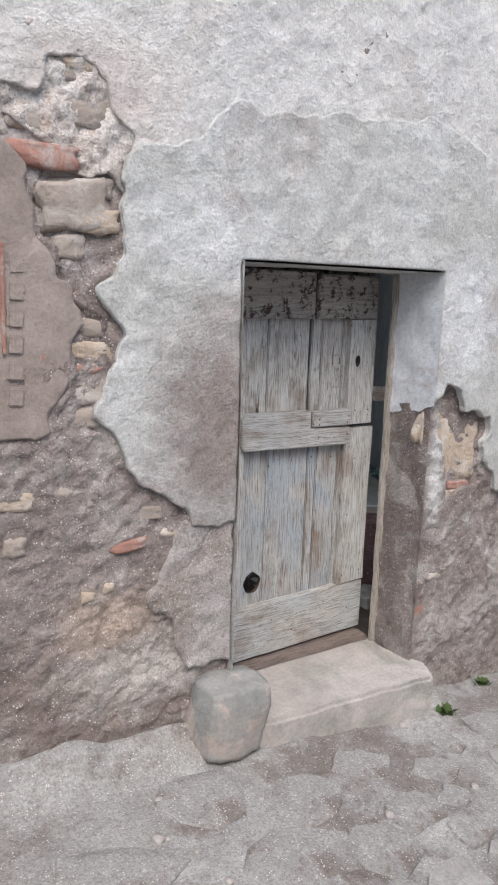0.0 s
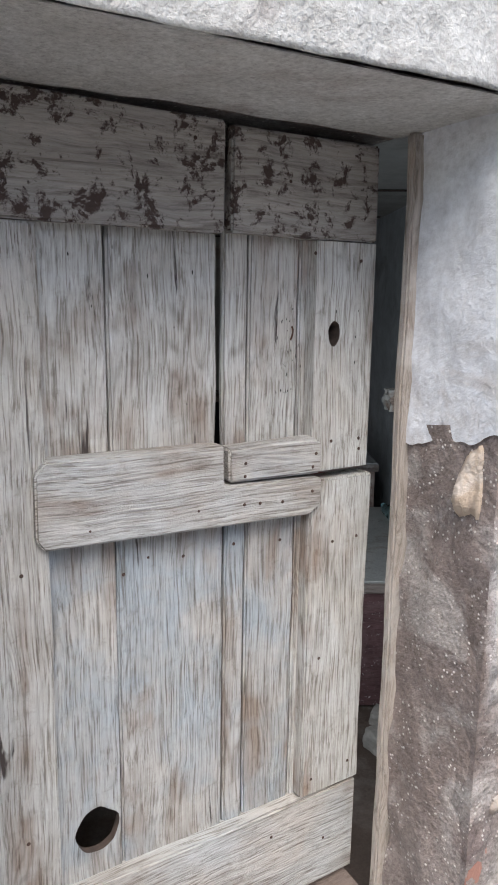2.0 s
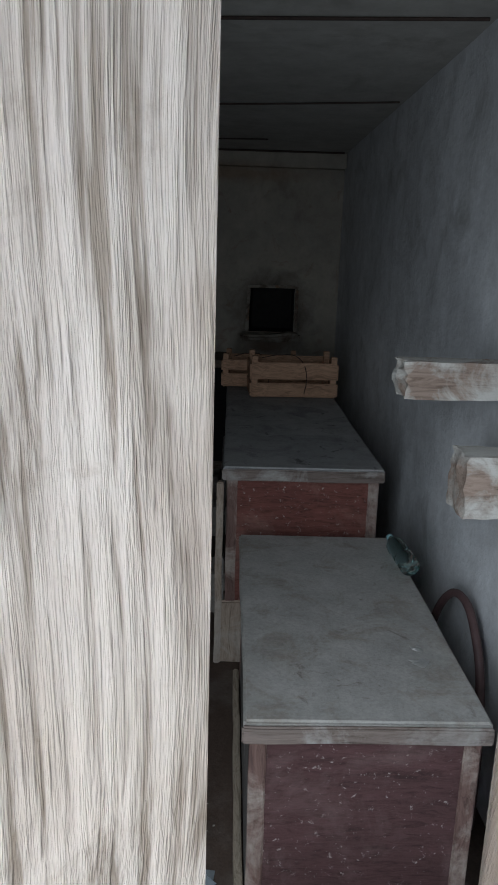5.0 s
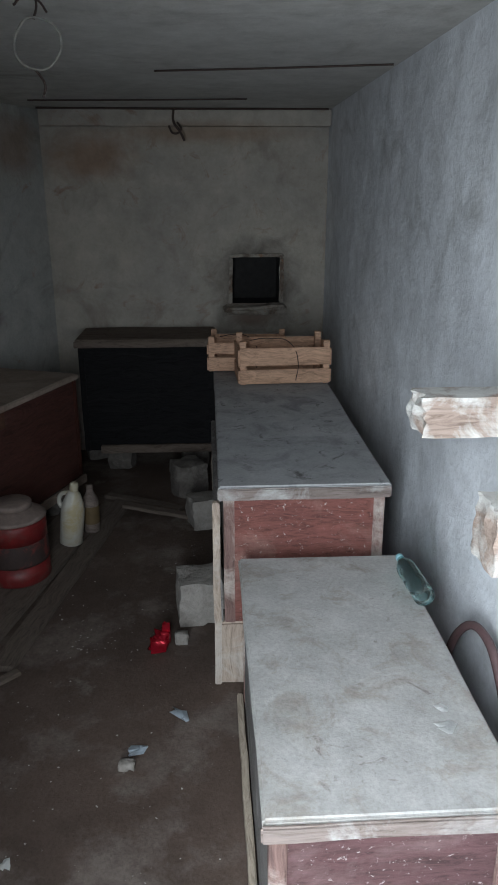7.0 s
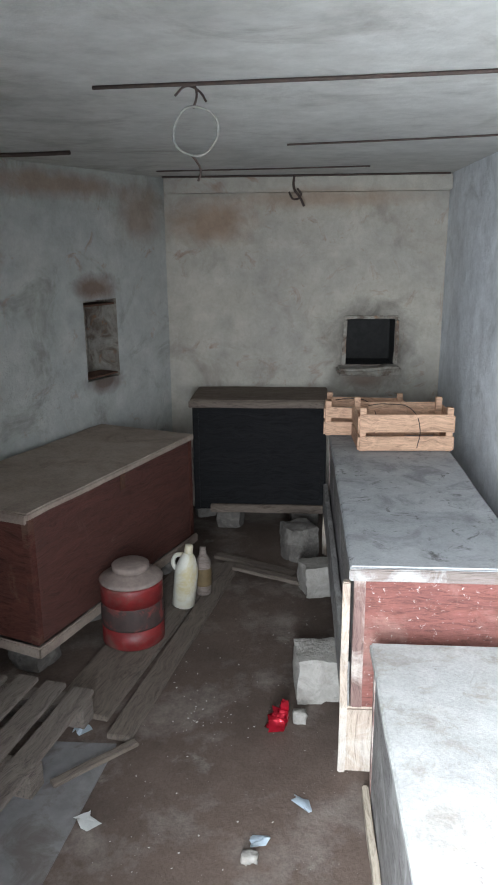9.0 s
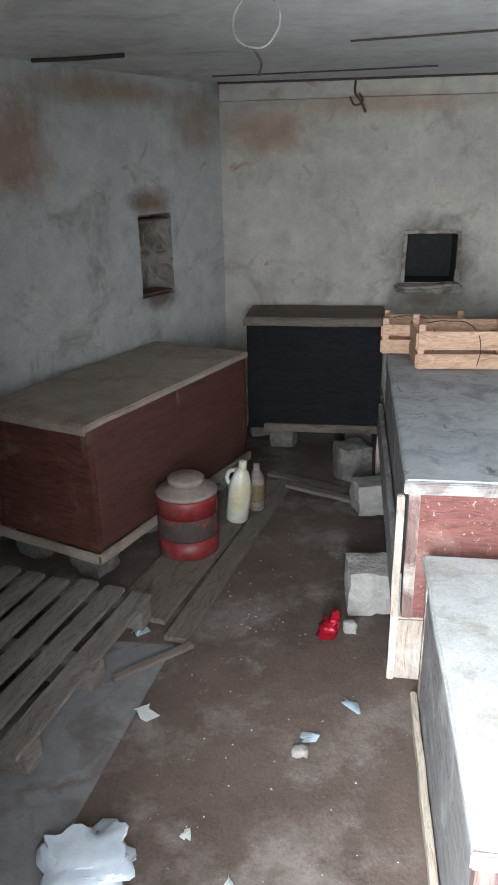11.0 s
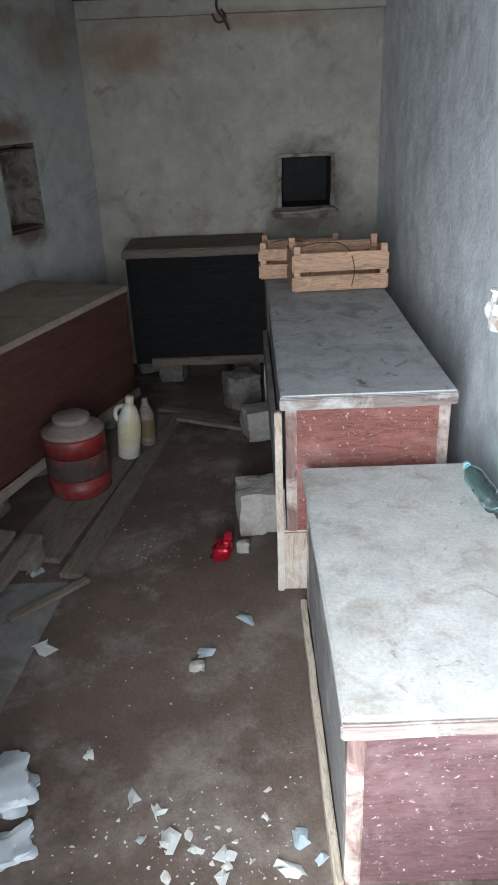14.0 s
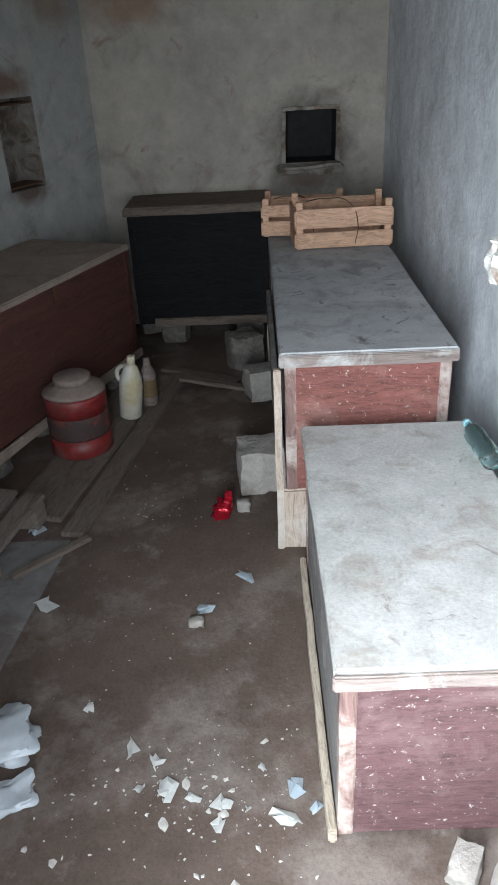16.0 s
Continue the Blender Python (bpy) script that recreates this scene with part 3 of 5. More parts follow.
def front_sheet(keep, out, back, relief):
    """A coat of the wall where keep is true, its face at y = out less the relief, its broken edge going back to y = back."""
    kc = keep[:-1, :-1] & keep[1:, :-1] & keep[:-1, 1:] & keep[1:, 1:]
    used = np.zeros(keep.shape, bool)
    used[:-1, :-1] |= kc
    used[1:, :-1] |= kc
    used[:-1, 1:] |= kc
    used[1:, 1:] |= kc
    idx = -np.ones(keep.shape, int)
    idx[used] = np.arange(used.sum())
    verts = np.stack([GX[used], (out - relief)[used], GZ[used]], 1)
    rows, cols = np.nonzero(kc)
    faces = np.stack([idx[rows, cols], idx[rows, cols + 1], idx[rows + 1, cols + 1], idx[rows + 1, cols]], 1)
    n = len(verts)
    rim = []
    pad = np.pad(kc, 1)
    for (dr, dc, a, b) in ((-1, 0, (0, 1), (0, 0)), (1, 0, (1, 0), (1, 1)), (0, -1, (0, 0), (1, 0)), (0, 1, (1, 1), (0, 1))):
        edge = kc & ~pad[1 + dr:1 + dr + kc.shape[0], 1 + dc:1 + dc + kc.shape[1]]
        r, c = np.nonzero(edge)
        rim.append(np.stack([idx[r + a[0], c + a[1]], idx[r + b[0], c + b[1]]], 1))
    rim = np.concatenate(rim)
    ends, inv = np.unique(rim, return_inverse=True)
    for _ in range(4):
        acc, cnt = np.zeros((n, 3)), np.zeros(n)
        np.add.at(acc, rim[:, 0], verts[rim[:, 1]])
        np.add.at(acc, rim[:, 1], verts[rim[:, 0]])
        np.add.at(cnt, rim.ravel(), 1)
        m = cnt > 0
        verts[m] = 0.5 * verts[m] + 0.5 * acc[m] / cnt[m][:, None]
    low = verts[ends].copy()
    low[:, 1] = back
    inv = inv.reshape(rim.shape) + n
    skirt = np.stack([rim[:, 0], rim[:, 1], inv[:, 1], inv[:, 0]], 1)
    me = bpy.data.meshes.new("coat")
    me.from_pydata(np.concatenate([verts, low]).tolist(), [], np.concatenate([faces, skirt]).tolist())
    me.shade_smooth()
    return me


PX, PZ = GX + RAGX, GZ + RAGZ
UPPER = [(-1.4, 3.4), (-1.4, 2.22), (-0.74, 2.22), (-0.66, 2.27), (-0.60, 2.37), (-0.545, 2.385), (-0.47, 2.30), (-0.43, 2.20), (-0.36, 2.16),
         (-0.40, 2.10), (-0.414, 1.854), (-0.45, 1.78), (-0.507, 1.725), (-0.414, 1.60), (-0.467, 1.466), (-0.459, 1.314), (-0.396, 1.167),
         (-0.25, 1.094), (-0.166, 0.986), (-0.05, 0.95), (0.0, 0.97), (0.88, 1.31), (0.93, 1.335), (0.965, 1.385), (1.04, 1.385), (1.066, 1.285),
         (1.21, 1.262), (1.25, 1.05), (1.31, 0.93), (1.5, 0.86), (2.3, 0.8), (2.3, 3.4)]
PATCH = [(-0.387, 2.115), (-0.211, 2.199), (-0.08, 2.28), (0.35, 2.345), (0.974, 2.362), (1.20, 2.10), (1.45, 1.7), (1.5, 0.7), (0.5, 0.6), (-0.7, 0.9), (-0.7, 1.9)]
NICHE = [(-1.4, 2.12), (-0.76, 2.12), (-0.68, 2.05), (-0.63, 1.97), (-0.61, 1.92), (-0.645, 1.86), (-0.60, 1.79), (-0.535, 1.72), (-0.515, 1.63),
         (-0.56, 1.575), (-0.575, 1.45), (-0.60, 1.36), (-0.62, 1.32), (-0.8, 1.30), (-1.4, 1.28)]
LOWGREY = [(-0.20, 1.0), (0.0, 1.0), (0.0, 0.42), (-0.17, 0.46), (-0.21, 0.6), (-0.33, 0.70), (-0.25, 0.84)]
hole = inside(GX, GZ, OPENING)
upper = inside(PX, PZ, UPPER) & ~hole
patch = upper & inside(PX, PZ, PATCH)
cast = upper
lowgrey = inside(PX, PZ, LOWGREY) & ~hole
niche = inside(PX, PZ, NICHE)
fine = np.random.RandomState(8).uniform(-0.7, 0.7, GX.shape)
tone = smooth_noise(0.3, 11) * 0.5 + smooth_noise(0.1, 12) * 0.3
LUMP = smooth_noise(0.12, 21) * 0.005 + smooth_noise(0.035, 22) * 0.005 + smooth_noise(0.02, 24) * 0.003 + fine * 0.0022 + smooth_noise(0.4, 23) * 0.008
hollow = inside(PX, PZ, [(0.93, 1.36), (1.05, 1.39), (1.21, 1.26), (1.23, 0.97), (1.05, 0.90), (0.98, 1.1)])
gash = inside(PX, PZ, [(-0.62, 2.05), (-0.52, 2.02), (-0.44, 1.93), (-0.45, 1.82), (-0.55, 1.72), (-0.47, 1.62), (-0.45, 1.5), (-0.47, 1.3), (-0.56, 1.32), (-0.56, 1.6), (-0.62, 1.9)])
CORE = LUMP * 1.3 - np.where(hollow, 0.018, 0.0) - np.where(gash, 0.011, 0.0)

wall_front = thing("wall_street_front", "crumbling rendered masonry street wall with bare patches", "wall", kind="structure")
part("undercoat", front_sheet(~hole, 0.022, 0.12, CORE), M_EARTH, wall_front, "gritty brown undercoat with pale grit")
CASTREL = smooth_noise(0.05, 31) * 0.004 + fine * 0.0016 + smooth_noise(0.4, 32) * 0.006
part("roughcast_coat", front_sheet(cast, 0.003, 0.03, CASTREL), M_CAST, wall_front, "pale pitted roughcast render")
part("cement_coat", front_sheet(patch, -0.003, 0.012, CASTREL + smooth_noise(0.045, 33) * 0.002), M_PATCH, wall_front, "grey-white cement patch round the doorway")
part("low_grey_coat", front_sheet(lowgrey, 0.008, 0.03, smooth_noise(0.05, 35) * 0.006 + fine * 0.0016), M_GREYLOW, wall_front, "worn grey plaster beside the step")
MORTAR = [(-0.85, 2.12), (-0.85, 2.44), (-0.42, 2.44), (-0.32, 2.16), (-0.38, 2.00), (-0.44, 2.04), (-0.55, 2.03), (-0.62, 2.11), (-0.70, 2.16)]
mortar = inside(PX, PZ, MORTAR) & ~niche
part("mortar_coat", front_sheet(mortar, 0.018, 0.035, smooth_noise(0.04, 41) * 0.010 + smooth_noise(0.02, 42) * 0.008 + fine * 0.003), M_MORTAR, wall_front, "pale crumbling lime mortar round flush stones")
part("niche_coat", front_sheet(niche, 0.006, 0.03, smooth_noise(0.07, 36) * 0.004 + fine * 0.0008), M_BROWN, wall_front, "smooth brown plaster over a blocked niche")


def prism(bm, outline, z0, z1):
    lo = [bm.verts.new((x, y, z0)) for x, y in outline]
    hi = [bm.verts.new((x, y, z1)) for x, y in outline]
    n = len(outline)
    for i in range(n):
        bm.faces.new((lo[i], lo[(i + 1) % n], hi[(i + 1) % n], hi[i]))
    bm.faces.new(list(reversed(lo)))
    bm.faces.new(hi)
    return bm


body = bmesh.new()
prism(body, [(-6, 0.06), (-0.002, 0.06), (-0.002, 0.30), (-6, 0.30)], -0.5, 4.6)
prism(body, [(OPEN_W + 0.002, 0.06), (7, 0.06), (7, 0.30), (OPEN_W + 0.12, 0.30), (OPEN_W + 0.002, 0.262)], -0.5, 4.6)
prism(body, [(-0.002, 0.06), (OPEN_W + 0.002, 0.06), (OPEN_W + 0.002, 0.44), (-0.002, 0.44)], OPEN_H + 0.004, 4.6)
part("masonry_core", body, M_EARTH, wall_front)
far = bmesh.new()
prism(far, [(-6, 0.0), (X0, 0.0), (X0, 0.059), (-6, 0.059)], -0.5, 4.6)
prism(far, [(X1, 0.0), (7, 0.0), (7, 0.059), (X1, 0.059)], -0.5, 4.6)
prism(far, [(X0, 0.0), (X1, 0.0), (X1, 0.059), (X0, 0.059)], Z1, 4.6)
part("plain_render", far, M_CAST, wall_front)


def reveal(name, quad_low, quad_high, material, n=24, seed=1, amp=0.006, label="", jag=0.0):
    """A coat on the side of the doorway, between two edges, uneven."""
    bm = bmesh.new()
    rows = []
    for i in range(n + 1):
        t = i / n
        row = []
        for j in range(25):
            s = j / 24
            p = Vector(quad_low[0]).lerp(Vector(quad_low[1]), s).lerp(Vector(quad_high[0]).lerp(Vector(quad_high[1]), s), t)
            p.z += jag * (1 - t) * (noise.noise(Vector((s * 3.5, 0.3, seed))) + 0.5 * noise.noise(Vector((s * 11, 0.7, seed))))
            d = amp * noise.noise(p * 9 + Vector((seed, 0, 0))) + amp * 0.5 * noise.noise(p * 30)
            d *= min(1.0, s * 5)
            row.append(bm.verts.new(p + Vector((d if abs(quad_low[0][2] - quad_high[0][2]) > 0.5 else 0, 0, 0 if abs(quad_low[0][2] - quad_high[0][2]) > 0.5 else d))))
        rows.append(row)
    for a, b in zip(rows, rows[1:]):
        for i in range(24):
            bm.faces.new((a[i], a[i + 1], b[i + 1], b[i]))
    return part(name, bm, material, wall_front, label, smooth=True)


reveal("left_reveal", ((0.004, -0.004, SILL - 0.4), (0.0, 0.295, SILL - 0.4)), ((0.004, -0.004, OPEN_H), (0.0, 0.295, OPEN_H)), M_PATCH, 40)
reveal("right_reveal_low", ((OPEN_W - 0.001, 0.014, -0.1), (0.884, 0.238, -0.1)), ((OPEN_W - 0.001, 0.014, 1.33), (0.884, 0.238, 1.30)), M_EARTH, 40, 2, 0.016, "crumbling brown side of the doorway")
reveal("right_reveal_high", ((OPEN_W - 0.004, -0.005, 1.31), (0.880, 0.238, 1.26)), ((OPEN_W - 0.004, -0.005, OPEN_H), (0.880, 0.238, OPEN_H)), M_LIME, 24, 3, 0.006, "white limewashed side of the doorway", jag=0.018)
reveal("lintel_soffit", ((0.0, -0.004, OPEN_H - 0.004), (0.0, 0.295, OPEN_H - 0.004)), ((OPEN_W, -0.004, OPEN_H - 0.004), (OPEN_W, 0.295, OPEN_H - 0.004)), M_PATCH, 24, 4, 0.004)

# the timber post of the frame, the sill under the leaf
door_frame = thing("door_frame", "weathered timber post and head framing the doorway", "door frame", kind="structure")
part("post", box_bm(0.860, 0.228, 0.20, 0.901, 0.250, OPEN_H - 0.004, bevel=0.004, wob=0.004, cuts=14, seed=2), M_POST, door_frame, "pale weathered post")
part("head", box_bm(0.0, 0.398, OPEN_H - 0.045, 0.898, 0.436, OPEN_H + 0.003, bevel=0.003), M_DOORTOP, door_frame)
part("sill", box_bm(0.004, 0.250, SILL + 0.002, 0.857, 0.40, SILL + 0.028, bevel=0.004, wob=0.003, cuts=8), M_SILLW, door_frame, "brown worn timber sill")

# ---- the door: hinged at its far post, its free edge a hand's breadth behind the near post ----
door = thing("door_1", "weathered grey plank door standing slightly ajar in the doorway", "door", pose(0.02, 0.271, 0, 0, 0, 3.4), kind="structure")


def plate_hole(x0, x1, z0, z1, y0, y1, cx, cz, rx, rz, n=40):
    """A board with an oval hole through it."""
    bm = bmesh.new()
    loops = []
    for y in (y0, y1):
        outer, inner = [], []
        corners = [math.atan2(qz - cz, qx - cx) % math.tau for qx, qz in ((x1, z1), (x0, z1), (x0, z0), (x1, z0))]
        angles = sorted([i * math.tau / (n - 4) + 0.01 for i in range(n - 4)] + corners)
        for a in angles:
            c, s = math.cos(a), math.sin(a)
            k = min(((x1 - cx) if c > 0 else (cx - x0)) / max(abs(c), 1e-6), ((z1 - cz) if s > 0 else (cz - z0)) / max(abs(s), 1e-6))
            w = 1 + 0.12 * noise.noise(Vector((c * 1.5, s * 1.5, cx * 9)))
            outer.append(bm.verts.new((cx + c * k, y, cz + s * k)))
            inner.append(bm.verts.new((cx + c * rx * w, y, cz + s * rz * w)))
        loops.append((outer, inner))
    (fo, fi), (bo, bi) = loops
    for i in range(n):
        j = (i + 1) % n
        bm.faces.new((fo[i], fo[j], fi[j], fi[i]))
        bm.faces.new((bo[j], bo[i], bi[i], bi[j]))
        bm.faces.new((fi[i], fi[j], bi[j], bi[i])).material_index = 1
        bm.faces.new((fo[j], fo[i], bo[i], bo[j]))
    return bm


def board(name, x0, x1, z0, z1, y0, y1, material, seed, label="", bevel=0.004, wob=0.0025):
    return part(name, box_bm(x0, y0, z0, x1, y1, z1, bevel=bevel, wob=wob, cuts=9, seed=seed), material, door, label)


# framing: stiles and rails
board("hinge_stile", 0.0, 0.176, 0.47, 1.642, 0.0, 0.050, M_DOORV, 1)
board("bottom_rail", 0.002, 0.846, 0.252, 0.478, 0.0, 0.044, M_DOORH, 2, "pale cracked bottom rail")
board("lower_lock_stile", 0.694, 0.852, 0.481, 1.186, 0.0, 0.050, M_DOORV, 3)
part("upper_lock_stile", plate_hole(0.694, 0.836, 1.204, 1.643, 0.0, 0.050, 0.740, 1.473, 0.014, 0.024), M_DOORV, door, "upper stile with a deep knot hole").data.materials.append(M_HOLE)
board("top_rail", 0.002, 0.498, 1.645, 1.826, 0.001, 0.042, M_DOORTOP, 5, "top rail with flaking dark paint")
board("top_rail", 0.511, 0.838, 1.646, 1.822, 0.0, 0.041, M_DOORTOP, 6, "top rail with flaking dark paint")


def shaped_rail(name, outline, y0, y1, seed, label=""):
    """A rail cut to an outline of (u, z), its edges worn round."""
    bm = bmesh.new()
    near = [bm.verts.new((u, y0, z)) for u, z in outline]
    away = [bm.verts.new((u, y1, z)) for u, z in outline]
    n = len(outline)
    bm.faces.new(near)
    bm.faces.new(list(reversed(away)))
    for i in range(n):
        bm.faces.new((near[(i + 1) % n], near[i], away[i], away[(i + 1) % n]))
    bmesh.ops.recalc_face_normals(bm, faces=bm.faces[:])
    bmesh.ops.bevel(bm, geom=bm.edges[:], offset=0.005, segments=3, affect="EDGES", clamp_overlap=True)
    for v in bm.verts:
        v.co += noise.noise_vector(v.co * 9.0 + Vector((seed, 0, 1.3))) * 0.002
    return part(name, bm, M_DOORH, door, label)


# the wide middle rail, stepped where the hatch stops, and the short rail of the hatch
shaped_rail("middle_rail", [(0.166, 1.136), (0.688, 1.122), (0.712, 1.140), (0.714, 1.188), (0.704, 1.198), (0.496, 1.203), (0.492, 1.209), (0.491, 1.280), (0.172, 1.282), (0.154, 1.262), (0.154, 1.154)], -0.013, 0.029, 7, "proud grey middle rail")
shaped_rail("hatch_rail", [(0.504, 1.208), (0.712, 1.203), (0.714, 1.258), (0.700, 1.274), (0.502, 1.272)], -0.012, 0.029, 9, "short rail of the hatch")
# panel boards, set back
for i, (a, b) in enumerate(((0.170, 0.291), (0.295, 0.498))):
    board("upper_board", a, b, 1.27, 1.655, 0.030, 0.046, M_DOORV, 20 + i)
for i, (a, b) in enumerate(((0.512, 0.562), (0.566, 0.675), (0.678, 0.702))):
    board("hatch_board", a, b, 1.25, 1.655, 0.030, 0.046, M_DOORV, 30 + i)
part("lower_board", plate_hole(0.170, 0.2985, 0.46, 1.15, 0.030, 0.046, 0.2535, 0.572, 0.041, 0.044), M_DOORB, door, "lower board with a round cat hole").data.materials.append(M_HOLE)
for i, (a, b) in enumerate(((0.302, 0.515), (0.519, 0.562), (0.566, 0.679), (0.682, 0.702))):
    board("lower_board", a, b, 0.46, 1.15, 0.030, 0.046, M_DOORB if i < 3 else M_DOORV, 40 + i)
# added black panel that keeps the inside of the knot hole in painted shade
part("knot_core", box_bm(0.70, 0.0515, 1.42, 0.78, 0.060, 1.535, bevel=0.003), M_HOLLOW, door, "black backing added behind the knot hole for its shade")
# iron nail heads
nail_bm = bmesh.new()
bmesh.ops.create_uvsphere(nail_bm, u_segments=12, v_segments=6, radius=0.0034)
for v in nail_bm.verts:
    v.co.y *= 0.45
nail_me = mesh_of(nail_bm, "nail", True)
for u, z, y in ((0.742, 1.262, 0), (0.812, 1.262, 0), (0.814, 1.240, 0), (0.697, 1.244, -0.012), (0.690, 1.218, -0.012), (0.537, 1.241, -0.012), (0.536, 1.217, -0.012),
                (0.535, 1.164, -0.013), (0.569, 1.162, -0.013), (0.620, 1.158, -0.013), (0.69, 1.170, -0.013), (0.538, 1.075, 0.030), (0.645, 1.065, 0.030), (0.755, 1.052, 0),
                (0.818, 1.054, 0), (0.44, 1.165, -0.012), (0.24, 1.16, -0.012), (0.19, 1.235, -0.01), (0.43, 1.245, -0.01), (0.36, 1.08, 0.030), (0.31, 1.06, 0.022),
                (0.43, 1.07, 0.030), (0.72, 0.52, 0), (0.82, 0.53, 0), (0.73, 0.8, 0), (0.76, 0.36, 0), (0.62, 0.42, 0), (0.34, 0.4, 0), (0.25, 0.31, 0), (0.45, 0.33, 0),
                (0.44, 1.69, 0), (0.44, 1.79, 0), (0.51, 1.69, 0), (0.63, 1.74, 0), (0.69, 1.62, 0), (0.80, 1.61, 0), (0.1, 1.6, 0), (0.12, 0.62, 0), (0.13, 1.1, 0)):
    part("nail", nail_me, M_NAIL, door, m=pose(u, y - 0.0005, z, 0, random.uniform(0, 360), 0))
# flat black flecks: the shade of tiny worm holes put into colour
pit_bm = bmesh.new()
bmesh.ops.create_uvsphere(pit_bm, u_segments=8, v_segments=5, radius=0.003)
for v in pit_bm.verts:
    v.co.y *= 0.25
pit_me = mesh_of(pit_bm, "worm_hole", True)
pr = random.Random(5)
for k in range(34):
    u, z = (pr.gauss(0.655, 0.014), pr.uniform(1.36, 1.53)) if k < 22 else (pr.choice((pr.uniform(0.30, 0.46), pr.uniform(0.19, 0.27), pr.uniform(0.7, 0.82))), pr.uniform(1.30, 1.62))
    y = 0.0295 if u < 0.69 else -0.0003
    w = part("worm_hole", pit_me, M_HOLLOW, door, m=pose(u, y, z, 0, pr.uniform(-10, 10), 0))
    w.scale = (pr.uniform(0.2, 0.45), 1, pr.uniform(0.3, 1.4))
tube("bent_nail", [(0.662, 0.030, 1.485), (0.660, 0.024, 1.478), (0.656, 0.020, 1.470), (0.653, 0.021, 1.460)], 0.0017, M_RUST, door, "bent rusty nail")

# bare stones and bricks in the wall
for k, (x, z, w, h, mt_, d) in enumerate((
        (-0.62, 2.085, 0.17, 0.055, M_BRICK, -0.012), (-0.545, 1.965, 0.17, 0.12, M_STONE, -0.01), (-0.462, 1.925, 0.085, 0.06, M_SAND, -0.008), (-0.475, 2.02, 0.08, 0.05, M_STONE, 0),
        (-0.585, 2.31, 0.10, 0.05, M_STONE, 0), (-0.51, 2.345, 0.10, 0.055, M_SAND, -0.006), (-0.58, 2.365, 0.07, 0.04, M_BRICK, -0.006), (-0.50, 2.21, 0.10, 0.07, M_STONE, 0), (-0.66, 2.18, 0.10, 0.06, M_STONE, 0),
        (-0.56, 1.85, 0.09, 0.06, M_STONE, 0), (-0.49, 1.62, 0.12, 0.045, M_STONE, 0), (-0.49, 1.555, 0.13, 0.05, M_SAND, 0), (-0.50, 1.50, 0.08, 0.03, M_BRICK, 0), (-0.51, 1.43, 0.11, 0.06, M_STONE, 0),
        (-0.51, 1.355, 0.10, 0.055, M_STONE, 0), (-0.48, 1.69, 0.05, 0.06, M_STONE, 0), (-0.655, 1.538, 0.065, 0.024, M_BRICK, -0.012), (-0.378, 0.93, 0.10, 0.032, M_BRICK, -0.004),
        (-0.205, 0.955, 0.11, 0.035, M_SAND, -0.004), (-0.30, 1.03, 0.15, 0.04, M_STONE, 0), (-0.72, 1.12, 0.11, 0.05, M_SAND, -0.004), (-0.60, 1.13, 0.12, 0.04, M_STONE, 0), (-0.45, 1.10, 0.11, 0.05, M_STONE, 0),
        (-0.52, 0.78, 0.035, 0.03, M_SAND, -0.004), (-0.45, 0.80, 0.03, 0.03, M_SAND, -0.004), (-0.74, 0.98, 0.06, 0.05, M_STONE, 0),
        (1.10, 1.12, 0.20, 0.24, M_SAND, 0.02), (0.98, 1.22, 0.16, 0.12, M_SAND, 0.025), (1.15, 1.285, 0.13, 0.05, M_SAND, 0.03), (1.115, 0.965, 0.11, 0.03, M_BRICK, 0.01), (1.08, 0.92, 0.15, 0.05, M_SAND, 0.012),
        (0.935, 1.12, 0.045, 0.07, M_BRICK, 0.006), (0.935, 0.94, 0.04, 0.055, M_BRICK, 0.006), (0.955, 0.43, 0.08, 0.10, M_BRICK, 0.006), (0.99, 0.80, 0.045, 0.04, M_STONE, 0.006), (1.02, 0.575, 0.10, 0.03, M_STONE, -0.004))):
    part("brick" if mt_ is M_BRICK else "stone", rock(bmesh.new(), (0, 0, 0), (w * 1.15, 0.05, h * 1.1), k * 1.7 + 0.3, 6 if w > 0.12 else 4, 0.26), mt_, wall_front, m=pose(x, 0.045 + d, z, 0, random.uniform(-8, 8), 0), smooth=True)
# the blocked niche's brick edge
for k in range(6):
    part("brick", box_bm(-0.024, -0.01, -0.028, 0.024, 0.02, 0.028, bevel=0.006, wob=0.003, seed=k), M_BROWN, wall_front, m=pose(-0.712 - 0.003 * k, 0.009, 1.795 - 0.073 * k, 0, random.uniform(-4, 4), 0))
part("brick", box_bm(-0.005, 0, -0.15, 0.005, 0.014, 0.15, bevel=0.002, wob=0.003, cuts=6), M_BRICK, wall_front, m=pose(-0.752, -0.004, 1.70))

# ---- street ----
def ground_z(x, y):
    return 0.12 - 0.085 * max(-3.0, min(3.0, x)) + 0.02 * min(0.0, max(-3.0, y)) * -1


def ground_h(x, y):
    p = Vector((x, y, 0))
    return ground_z(x, y) + 0.020 * noise.noise(p * 2.3) + 0.012 * noise.noise(p * 7 + Vector((5, 0, 0))) + 0.006 * noise.noise(p * 19)


